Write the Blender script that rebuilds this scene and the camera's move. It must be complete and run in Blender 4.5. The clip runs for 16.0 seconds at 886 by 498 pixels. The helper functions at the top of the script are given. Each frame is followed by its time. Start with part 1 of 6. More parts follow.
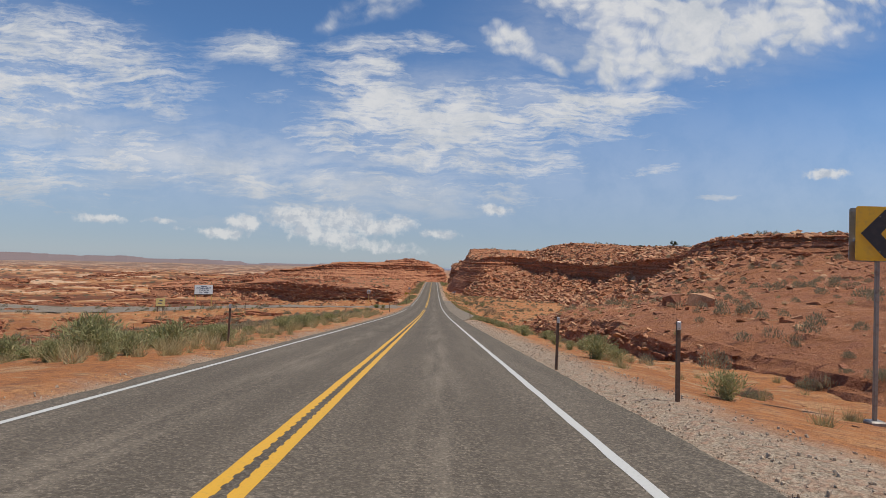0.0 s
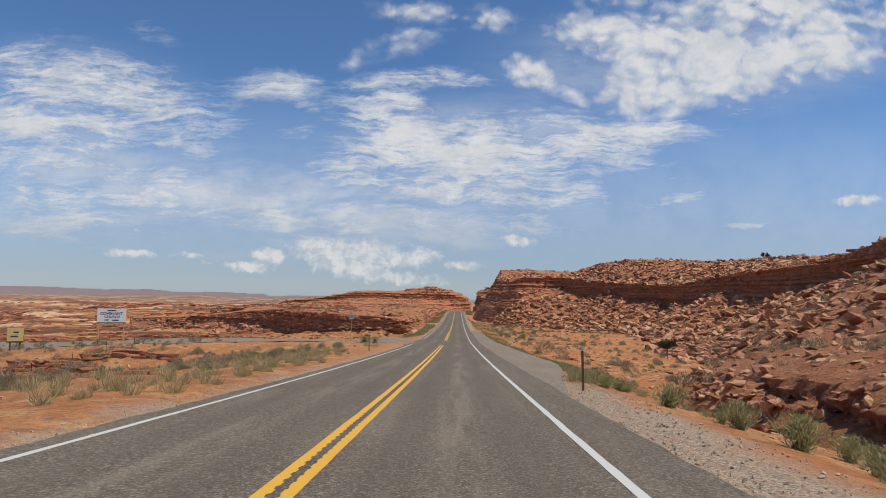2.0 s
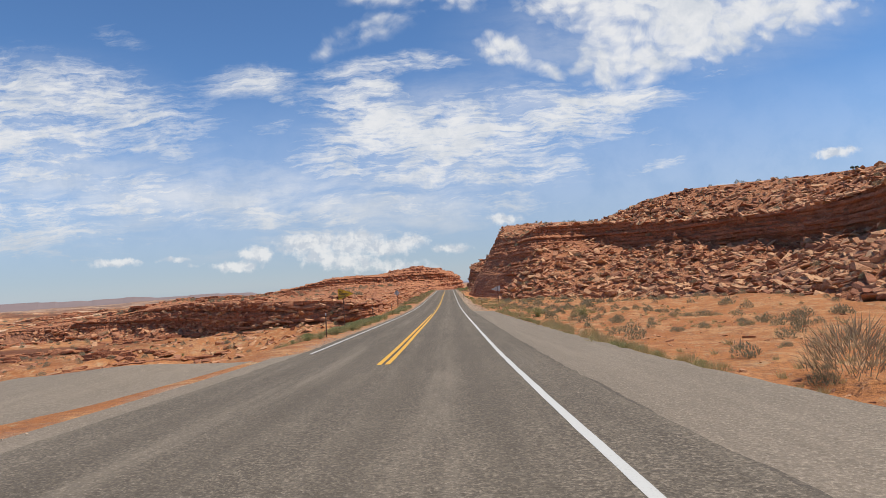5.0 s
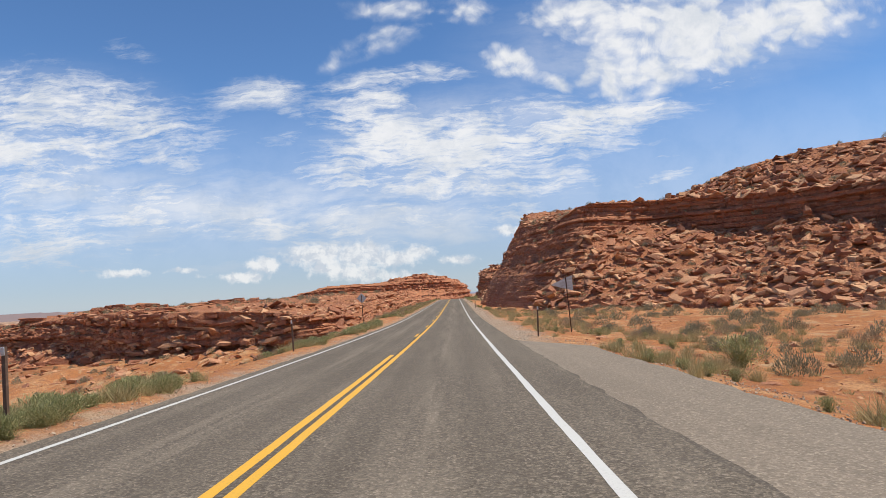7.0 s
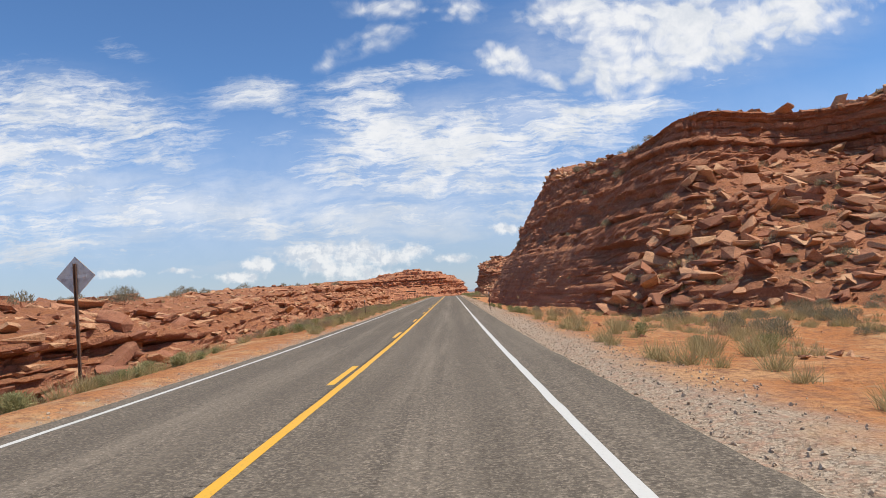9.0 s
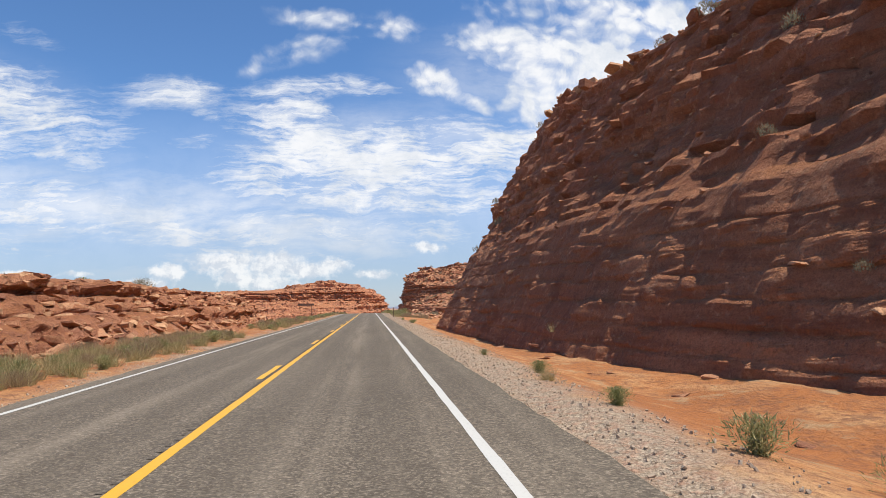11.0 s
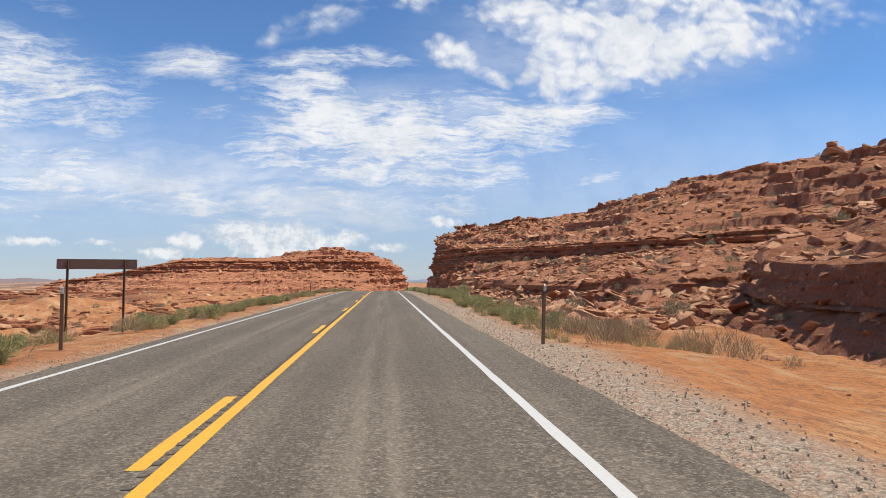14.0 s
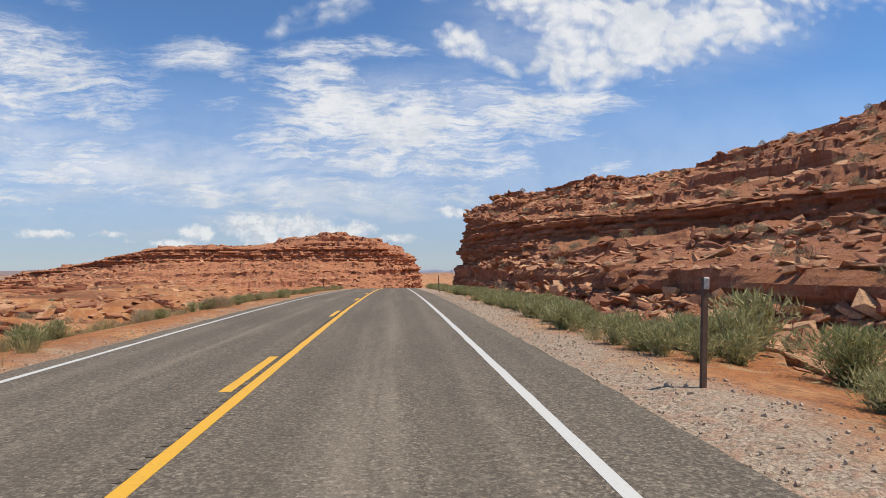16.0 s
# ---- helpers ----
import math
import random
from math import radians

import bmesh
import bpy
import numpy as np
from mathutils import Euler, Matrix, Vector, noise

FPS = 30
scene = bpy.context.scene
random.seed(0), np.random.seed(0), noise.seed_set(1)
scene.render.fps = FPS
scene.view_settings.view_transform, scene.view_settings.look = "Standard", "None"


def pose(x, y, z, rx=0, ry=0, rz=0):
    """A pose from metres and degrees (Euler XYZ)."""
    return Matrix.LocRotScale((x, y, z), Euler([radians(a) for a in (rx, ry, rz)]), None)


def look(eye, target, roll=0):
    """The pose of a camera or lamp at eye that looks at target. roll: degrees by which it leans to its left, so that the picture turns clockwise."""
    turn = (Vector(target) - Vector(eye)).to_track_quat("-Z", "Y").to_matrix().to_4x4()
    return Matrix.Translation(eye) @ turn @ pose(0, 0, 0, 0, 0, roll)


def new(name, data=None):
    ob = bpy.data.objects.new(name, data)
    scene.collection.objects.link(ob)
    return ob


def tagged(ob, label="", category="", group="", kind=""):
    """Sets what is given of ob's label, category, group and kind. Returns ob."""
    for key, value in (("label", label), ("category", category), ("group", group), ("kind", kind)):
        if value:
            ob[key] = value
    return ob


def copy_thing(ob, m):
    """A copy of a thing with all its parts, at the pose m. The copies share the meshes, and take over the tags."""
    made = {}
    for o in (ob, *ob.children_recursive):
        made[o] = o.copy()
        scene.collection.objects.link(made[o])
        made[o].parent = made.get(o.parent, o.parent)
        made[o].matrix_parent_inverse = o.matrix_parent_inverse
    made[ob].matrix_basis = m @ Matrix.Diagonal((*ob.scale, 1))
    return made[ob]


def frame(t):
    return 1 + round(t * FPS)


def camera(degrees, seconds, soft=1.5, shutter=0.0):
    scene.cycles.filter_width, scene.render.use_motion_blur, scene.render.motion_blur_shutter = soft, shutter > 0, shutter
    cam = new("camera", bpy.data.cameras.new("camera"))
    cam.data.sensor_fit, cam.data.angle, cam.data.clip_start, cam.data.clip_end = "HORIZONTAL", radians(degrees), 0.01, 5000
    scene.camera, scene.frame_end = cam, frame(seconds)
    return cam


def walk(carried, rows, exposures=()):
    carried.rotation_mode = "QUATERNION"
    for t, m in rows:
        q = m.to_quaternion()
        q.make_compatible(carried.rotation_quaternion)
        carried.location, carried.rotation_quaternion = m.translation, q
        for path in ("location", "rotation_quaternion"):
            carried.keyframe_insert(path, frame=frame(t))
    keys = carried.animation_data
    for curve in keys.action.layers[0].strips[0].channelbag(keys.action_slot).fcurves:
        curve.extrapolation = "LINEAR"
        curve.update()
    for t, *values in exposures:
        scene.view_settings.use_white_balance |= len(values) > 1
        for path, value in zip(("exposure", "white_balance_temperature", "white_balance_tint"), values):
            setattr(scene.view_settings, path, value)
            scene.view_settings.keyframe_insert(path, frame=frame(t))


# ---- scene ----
cam = camera(72.0, 16.0, soft=0.4)
PATH = [
    (0.0, 1.61, -0.02, 6.96, 91.07, -1.68, -0.80),
    (0.5, 1.68, 12.11, 6.11, 92.41, -1.98, -0.44),
    (1.0, 1.76, 24.24, 5.22, 93.64, -1.94, 0.05),
    (1.5, 1.82, 36.36, 4.28, 94.32, -1.86, 1.16),
    (2.0, 1.69, 48.50, 3.40, 93.97, -1.20, 1.41),
    (2.5, 1.60, 60.65, 2.57, 93.53, -0.30, 1.69),
    (3.0, 1.65, 72.84, 1.70, 93.51, 1.27, 1.01),
    (3.5, 1.85, 85.07, 0.87, 93.77, 1.45, 0.72),
    (4.0, 1.98, 97.31, 0.10, 93.47, 1.81, 0.53),
    (4.2, 1.98, 102.20, -0.19, 92.76, 2.42, 0.43),
    (6.3, 2.30, 153.36, -2.93, 92.10, 3.90, 0.70),
    (6.5, 2.31, 158.24, -3.07, 91.44, 3.89, 0.86),
    (7.0, 2.27, 170.45, -3.47, 93.52, 3.31, 1.14),
    (7.5, 2.24, 182.67, -3.90, 93.96, 4.13, 0.97),
    (8.0, 2.24, 194.91, -4.35, 92.94, 4.08, 0.60),
    (8.2, 2.24, 199.80, -4.51, 93.09, 3.79, 0.88),
    (10.3, 2.33, 251.16, -5.59, 93.48, 1.53, -1.54),
    (10.5, 2.33, 256.05, -5.62, 93.60, 1.30, -3.91),
    (11.0, 2.35, 268.30, -5.71, 94.67, 1.36, -6.81),
    (11.5, 2.35, 280.55, -5.81, 94.60, 1.52, -6.98),
    (12.0, 2.34, 292.80, -5.92, 95.09, 1.34, -6.68),
    (12.5, 2.28, 305.06, -6.04, 93.87, 2.22, -6.78),
    (13.0, 2.17, 317.33, -6.16, 93.96, 1.36, -6.23),
    (13.5, 2.03, 329.62, -6.31, 93.69, 0.63, -5.74),
    (14.0, 1.87, 341.91, -6.44, 92.31, 0.20, -5.47),
    (14.5, 1.80, 354.17, -6.53, 91.28, 0.34, -5.19),
    (15.0, 1.79, 366.40, -6.64, 92.59, 0.34, -6.85),
    (15.5, 1.89, 378.55, -6.79, 92.37, -1.53, -6.90),
    (16.0, 2.00, 390.69, -6.90, 91.40, 0.46, -4.52),
]
EXPOSURE = [(0.0, -0.34), (3.5, -0.18), (7.0, 0.04), (10.5, 0.14), (12.5, 0.27), (14.5, 0.02), (16.0, -0.04)]
walk(cam, [(t, pose(x, y, z, rx, ry, rz)) for t, x, y, z, rx, ry, rz in PATH], EXPOSURE)

# ---------------------------------------------------------------- world and sun
SUN_AZ, SUN_EL = 101.0, 64.2      # degrees clockwise from the road's heading, and above the horizon
sx, sy = math.sin(radians(SUN_AZ)), math.cos(radians(SUN_AZ))
SUN_DIR = Vector((sx * math.cos(radians(SUN_EL)), sy * math.cos(radians(SUN_EL)), math.sin(radians(SUN_EL))))

sun_data = bpy.data.lights.new("sun", "SUN")
sun_data.energy, sun_data.angle, sun_data.color = 4.8, radians(0.53), (1.0, 0.93, 0.825)
sun = new("sun", sun_data)
sun.matrix_basis = look((0, 0, 60), Vector((0, 0, 60)) - SUN_DIR)


class Nodes:
    """A short way to write node trees."""

    def __init__(self, tree):
        self.tree = tree
        tree.nodes.clear()

    def add(self, kind, ins=None, **props):
        n = self.tree.nodes.new(kind)
        for k, v in props.items():
            setattr(n, k, v)
        for k, v in (ins or {}).items():
            self.put(n, k, v)
        return n

    def put(self, n, k, v):
        if isinstance(v, bpy.types.NodeSocket):
            self.tree.links.new(v, n.inputs[k])
        else:
            n.inputs[k].default_value = v

    def math(self, op, a, b=0.0, c=0.0, clamp=False):
        return self.add("ShaderNodeMath", {0: a, 1: b, 2: c}, operation=op, use_clamp=clamp).outputs[0]

    def vec(self, op, a, b=(0, 0, 0)):
        return self.add("ShaderNodeVectorMath", {0: a, 1: b}, operation=op).outputs[0]

    def ramp(self, v, lo, hi, a=0.0, b=1.0, smooth=True):
        n = self.add("ShaderNodeMapRange", {0: v, 1: lo, 2: hi, 3: a, 4: b})
        n.interpolation_type = "SMOOTHSTEP" if smooth else "LINEAR"
        return n.outputs[0]

    def noise(self, vector, scale, detail=4.0, rough=0.55, distort=0.0):
        return self.add("ShaderNodeTexNoise", {"Vector": vector, "Scale": scale, "Detail": detail, "Roughness": rough, "Distortion": distort}).outputs[0]

    def mix(self, f, a, b, blend="MIX"):
        n = self.add("ShaderNodeMix", data_type="RGBA", blend_type=blend)
        for k, v in ((0, f), (6, a), (7, b)):
            if not isinstance(v, bpy.types.NodeSocket) and k > 0 and len(v) == 3:
                v = (*v, 1.0)
            self.put(n, k, v)
        return n.outputs[2]


STREAK = [
    (-0.606, 0.322, 0.207, 0.06, -13.6, 0.98),
    (-0.703, 0.27, 0.164, 0.082, -8.6, 0.92),
    (-0.515, 0.156, 0.323, 0.048, -7.5, 0.8),
    (-0.668, 0.11, 0.21, 0.057, -3.4, 0.75),
    (0.056, 0.235, 0.253, 0.054, 3.4, 1.2),
    (0.278, 0.27, 0.116, 0.019, 2.4, 1.05),
    (-0.131, 0.275, 0.09, 0.04, -18.6, 1.0),
    (-0.091, 0.315, 0.059, 0.016, -18.7, 1.0),
    (-0.07, 0.176, 0.155, 0.03, -6.5, 0.95),
    (0.089, 0.164, 0.149, 0.03, -1.5, 0.9),
    (-0.079, 0.351, 0.128, 0.016, 2.3, 0.75),
    (-0.303, 0.341, 0.076, 0.023, -1.7, 0.8),
    (-0.036, 0.115, 0.214, 0.028, -3.4, 0.8),
    (-0.224, 0.103, 0.225, 0.042, -8.4, 0.7),
    (0.343, 0.155, 0.057, 0.01, 6.5, 0.75),
    (0.361, 0.196, 0.046, 0.008, 1.4, 0.55),
]
WISP = [
    (-0.273, 0.259, 0.043, 0.013, 6.4, 0.6),
    (-0.341, 0.233, 0.021, 0.009, -3.6, 0.55),
    (-0.465, 0.236, 0.067, 0.025, -15.5, 0.75),
    (-0.435, 0.277, 0.057, 0.013, -11.6, 0.7),
    (-0.526, 0.429, 0.048, 0.014, -13.8, 0.45),
    (0.472, 0.306, 0.056, 0.011, 4.3, 0.6),
    (0.204, 0.209, 0.056, 0.015, 0.4, 0.6),
    (0.077, 0.127, 0.102, 0.013, -0.5, 0.7),
    (-0.253, 0.304, 0.033, 0.011, -23.6, 0.5),
    (0.463, 0.119, 0.056, 0.006, 1.8, 0.9),
    (0.351, 0.16, 0.056, 0.011, 7.8, 0.55),
]
SHEET = [
    (-0.62, 0.16, 0.36, 0.10, -2, 0.75),
    (-0.25, 0.11, 0.40, 0.09, -3, 1.05),
    (0.02, 0.13, 0.24, 0.07, 0, 0.85),
    (-0.66, 0.29, 0.22, 0.11, -6, 0.6),
    (0.05, 0.26, 0.26, 0.07, 4, 0.8),
    (0.40, 0.40, 0.30, 0.10, 5, 0.8),
]
ALTO = [
    (0.111, 0.369, 0.055, 0.03, -23.7, 1.1),
    (0.179, 0.329, 0.042, 0.021, -28.7, 0.85),
    (0.258, 0.44, 0.132, 0.04, -3.8, 1.05),
    (0.442, 0.399, 0.233, 0.063, 1.2, 1.25),
    (0.372, 0.343, 0.177, 0.042, 4.3, 1.05),
    (0.584, 0.413, 0.121, 0.051, 4.2, 1.0),
    (0.313, 0.302, 0.121, 0.02, -0.7, 0.6),
    (-0.095, 0.418, 0.09, 0.027, 16.2, 0.62),
    (-0.163, 0.395, 0.052, 0.017, 31.3, 0.55),
    (-0.073, 0.475, 0.091, 0.021, -3.8, 0.65),
    (0.051, 0.464, 0.062, 0.03, -3.8, 0.6),
    (-0.092, 0.294, 0.038, 0.019, -13.6, 0.4),
    (-0.269, 0.257, 0.043, 0.021, 16.4, 0.45),
    (0.525, 0.485, 0.309, 0.056, -3.9, 1.0),
]
CUMULUS = [
    (-0.225, 0.063, 0.054, 0.022, -3.4, 1.05),
    (-0.15, 0.064, 0.051, 0.021, -3.4, 1.1),
    (-0.31, 0.052, 0.032, 0.015, -3.3, 1.0),
    (-0.348, 0.035, 0.045, 0.012, -3.3, 1.0),
    (-0.18, 0.037, 0.079, 0.017, -3.3, 0.95),
    (-0.095, 0.05, 0.048, 0.015, -3.4, 1.05),
    (-0.055, 0.061, 0.026, 0.014, -3.4, 1.0),
    (0.007, 0.042, 0.035, 0.011, -3.4, 0.9),
    (-0.106, 0.021, 0.112, 0.013, -3.3, 0.75),
    (0.097, 0.084, 0.03, 0.012, -3.4, 1.0),
    (-0.548, 0.051, 0.049, 0.009, -3.3, 0.95),
    (-0.45, 0.049, 0.028, 0.006, -3.3, 0.8),
    (-0.422, 0.039, 0.015, 0.004, -3.3, 0.7),
    (0.645, 0.161, 0.042, 0.01, 1.8, 1.0),
]


def sky():
    """Clear desert sky with fibrous high cloud, small mackerel patches and a low bank of cumulus, drawn by direction."""
    w = bpy.data.worlds.new("sky")
    w.use_nodes = True
    scene.world = w
    n = Nodes(w.node_tree)
    tex = n.add("ShaderNodeTexSky", sky_type="NISHITA", sun_disc=False, sun_elevation=radians(SUN_EL), sun_rotation=radians(SUN_AZ), altitude=1600, air_density=1.0, dust_density=0.15, ozone_density=2.5)
    way = n.add("ShaderNodeSeparateXYZ", {0: n.add("ShaderNodeTexCoord").outputs["Generated"]})
    ahead = n.math("MAXIMUM", n.math("ABSOLUTE", way.outputs[1]), 0.08)
    px, pz = n.math("DIVIDE", way.outputs[0], ahead), n.math("DIVIDE", way.outputs[2], ahead)
    p = n.add("ShaderNodeCombineXYZ", {0: px, 1: pz, 2: 0.0}).outputs[0]
    soft = n.add("ShaderNodeTexNoise", {"Vector": p, "Scale": 6.0, "Detail": 5.0, "Roughness": 0.62}).outputs["Color"]
    bent = n.vec("ADD", p, n.vec("MULTIPLY", n.vec("SUBTRACT", soft, (0.5, 0.5, 0.5)), (0.085, 0.045, 0.0)))

    def masses(rows, at, reach=1.75):
        total = None
        for x, z, a, b, turn, much in rows:
            local = n.add("ShaderNodeMapping", {"Vector": at, "Location": (x, z, 0), "Rotation": (0, 0, radians(turn)), "Scale": (a, b, 1)}, vector_type="TEXTURE").outputs[0]
            r = n.add("ShaderNodeVectorMath", {0: local}, operation="LENGTH").outputs["Value"]
            one = n.ramp(r, 0.1, reach, much, 0.0)
            total = one if total is None else n.math("MAXIMUM", n.math("MULTIPLY", n.math("ADD", total, one), 0.62), n.math("MAXIMUM", total, one))
        return total

    def stretched(turn, k, at):
        return n.add("ShaderNodeMapping", {"Vector": at, "Rotation": (0, 0, radians(turn)), "Scale": (1.0, k, 1.0)}).outputs[0]

    def broken(mass, grain, bias, lo, hi):
        """Cloud cover: a mass torn by grain, which works only where there is cloud."""
        torn = n.math("MULTIPLY", grain, n.math("POWER", n.math("MINIMUM", mass, 1.0), 0.6))
        return n.ramp(n.math("SUBTRACT", n.math("ADD", mass, torn), bias), lo, hi)

    # fibrous sheets, combed nearly level
    fibre = n.noise(stretched(-6, 4.2, bent), 7.0, 12, 0.68, 0.6)
    thread = n.noise(stretched(-11, 9.0, bent), 17.0, 8, 0.66, 0.4)
    ripple = n.noise(stretched(14, 2.0, bent), 38.0, 5, 0.6, 0.5)
    f = n.math("ADD", n.math("MULTIPLY", n.math("SUBTRACT", fibre, 0.5), 3.4), n.math("ADD", n.math("MULTIPLY", n.math("SUBTRACT", thread, 0.5), 1.7), n.math("MULTIPLY", n.math("SUBTRACT", ripple, 0.5), 0.9)))
    cirrus = masses(STREAK, bent, 1.9)
    flat_ = n.math("MULTIPLY", broken(cirrus, f, 0.06, 0.0, 1.25), 0.97)
    wisp = n.math("MULTIPLY", broken(masses(WISP, bent), f, 0.08, 0.0, 1.1), 0.8)
    streak = n.math("MAXIMUM", flat_, wisp)
    # mackerel patches
    cell = n.add("ShaderNodeTexVoronoi", {"Vector": n.add("ShaderNodeMapping", {"Vector": bent, "Rotation": (0, 0, 0.4), "Scale": (1.0, 1.5, 1.0)}).outputs[0], "Scale": 44.0}, feature="SMOOTH_F1").outputs["Distance"]
    fleck = n.noise(bent, 13.0, 9, 0.66, 0.5)
    g = n.math("ADD", n.math("MULTIPLY", n.math("SUBTRACT", fleck, 0.5), 2.2), n.math("MULTIPLY", n.math("SUBTRACT", 0.40, cell), 1.1))
    alto = n.math("MULTIPLY", broken(masses(ALTO, bent, 1.6), g, 0.12, 0.0, 1.1), 0.97)
    # cumulus near the horizon, lumpy above and flat below
    lump = n.add("ShaderNodeTexNoise", {"Vector": p, "Scale": 30.0, "Detail": 4.0, "Roughness": 0.6}).outputs["Color"]
    puffed = n.vec("ADD", p, n.vec("MULTIPLY", n.vec("SUBTRACT", lump, (0.5, 0.5, 0.5)), (0.035, 0.022, 0.0)))
    heap = n.noise(p, 62.0, 6, 0.62, 0.2)
    cum = n.ramp(n.math("ADD", masses(CUMULUS, puffed, 1.75), n.math("MULTIPLY", n.math("SUBTRACT", heap, 0.5), 1.3)), 0.34, 0.95)
    veil = n.ramp(pz, 0.0, 0.34, 0.50, 0.0, False)
    combed = n.ramp(n.noise(stretched(-4, 5.0, bent), 3.2, 8, 0.62, 0.3), 0.34, 0.66, 0.25, 1.0)
    haze = n.math("MULTIPLY", combed, n.math("ADD", n.math("MULTIPLY", masses(SHEET, bent, 1.5), 0.72), n.ramp(pz, 0.36, 0.06, 0.0, 0.22)), clamp=True)
    thin = n.math("MAXIMUM", n.math("MAXIMUM", streak, alto), n.math("MAXIMUM", haze, veil))
    shade = n.ramp(n.noise(bent, 11.0, 6, 0.65), 0.32, 0.62)
    white = n.mix(shade, (0.66, 0.70, 0.76), (0.86, 0.865, 0.88))
    heaped = n.mix(n.ramp(n.noise(puffed, 42.0, 4, 0.6), 0.38, 0.58), (0.62, 0.66, 0.72), (0.90, 0.895, 0.885))
    blue = n.vec("MULTIPLY", tex.outputs[0], (SKY * 0.76, SKY * 1.0, SKY * 1.20))
    blue = n.vec("MULTIPLY", blue, n.add("ShaderNodeCombineXYZ", {0: n.ramp(pz, 0.0, 0.28, 0.66, 1.0), 1: n.ramp(pz, 0.0, 0.28, 0.60, 1.0), 2: n.ramp(pz, 0.0, 0.28, 0.66, 1.0)}).outputs[0])
    c = n.mix(thin, blue, n.mix(n.ramp(pz, 0.02, 0.16), (0.50, 0.57, 0.66), white))
    c = n.mix(n.math("MULTIPLY", cum, 0.8), c, heaped)
    bg = n.add("ShaderNodeBackground", {0: c, 1: 1.0})
    n.add("ShaderNodeOutputWorld", {0: bg.outputs[0]})


SKY = 0.118
sky()

# ---------------------------------------------------------------- numbers of the place
ROAD_Y = [-60, -20, 0, 40, 80, 120, 140, 160, 200, 240, 260, 300, 340, 380, 420, 440, 460, 480, 500, 540, 600, 700, 900]
ROAD_Z = [9.75, 6.83, 5.38, 2.45, -0.38, -2.85, -3.95, -4.72, -6.08, -7.0, -7.23, -7.58, -7.98, -8.36, -8.78, -9.2, -9.75, -10.4, -11.2, -13.2, -16.5, -21, -27]
HALF = 3.6                      # centre line to edge line


def hermite(xs, zs, v):
    xs, zs = np.asarray(xs, float), np.asarray(zs, float)
    m = np.gradient(zs, xs)
    i = np.clip(np.searchsorted(xs, v) - 1, 0, len(xs) - 2)
    h = xs[i + 1] - xs[i]
    s = np.clip((v - xs[i]) / h, 0, 1)
    return (2 * s**3 - 3 * s**2 + 1) * zs[i] + (s**3 - 2 * s**2 + s) * h * m[i] + (3 * s**2 - 2 * s**3) * zs[i + 1] + (s**3 - s**2) * h * m[i + 1]


def road_z(y):
    return hermite(ROAD_Y, ROAD_Z, np.asarray(y, float))


def road_x(y):
    """The centre line bends to the right beyond the crest."""
    y = np.asarray(y, float)
    return np.clip(y - 455, 0, None) ** 2 / 2600.0


def smooth(a, b, v):
    s = np.clip((v - a) / (b - a), 0, 1)
    return s * s * (3 - 2 * s)


# ---------------------------------------------------------------- lattice noise
def rnd(i, j, k, seed):
    h = (i * 374761393 + j * 668265263 + k * 2147483647 + seed * 974634777).astype(np.int64)
    h = (h ^ (h >> 13)) * 1274126177
    h = (h ^ (h >> 16)) & 0xFFFFFF
    return h / float(0xFFFFFF)


def vnoise(x, y, z, seed=0):
    x, y, z = np.broadcast_arrays(np.asarray(x, float), np.asarray(y, float), np.asarray(z, float))
    i, j, k = np.floor(x).astype(np.int64), np.floor(y).astype(np.int64), np.floor(z).astype(np.int64)
    u, v, w = x - i, y - j, z - k
    u, v, w = u * u * (3 - 2 * u), v * v * (3 - 2 * v), w * w * (3 - 2 * w)
    out = 0
    for a in (0, 1):
        for b in (0, 1):
            for c in (0, 1):
                out = out + rnd(i + a, j + b, k + c, seed) * (u if a else 1 - u) * (v if b else 1 - v) * (w if c else 1 - w)
    return out * 2 - 1


def fbm(x, y, z=0.0, octaves=4, seed=0):
    out, amp, s = 0, 0.5, 1.0
    for o in range(octaves):
        out = out + amp * vnoise(x * s, y * s, np.asarray(z) * s, seed + o * 17)
        amp, s = amp * 0.5, s * 2.03
    return out


def cells(x, y, z, seed=0, jitter=0.9):
    """Nearest jittered lattice point: its distance and its random number."""
    x, y, z = np.broadcast_arrays(np.asarray(x, float), np.asarray(y, float), np.asarray(z, float))
    i, j, k = np.floor(x).astype(np.int64), np.floor(y).astype(np.int64), np.floor(z).astype(np.int64)
    best, num = np.full(x.shape, 9.0), np.zeros(x.shape)
    for a in (-1, 0, 1):
        for b in (-1, 0, 1):
            for c in (-1, 0, 1):
                p, q, r = i + a, j + b, k + c
                d = (p + 0.5 + jitter * (rnd(p, q, r, seed) - 0.5) - x) ** 2 + (q + 0.5 + jitter * (rnd(p, q, r, seed + 5) - 0.5) - y) ** 2 + (r + 0.5 + jitter * (rnd(p, q, r, seed + 9) - 0.5) - z) ** 2
                near = d < best
                num = np.where(near, rnd(p, q, r, seed + 13), num)
                best = np.where(near, d, best)
    return np.sqrt(best), num


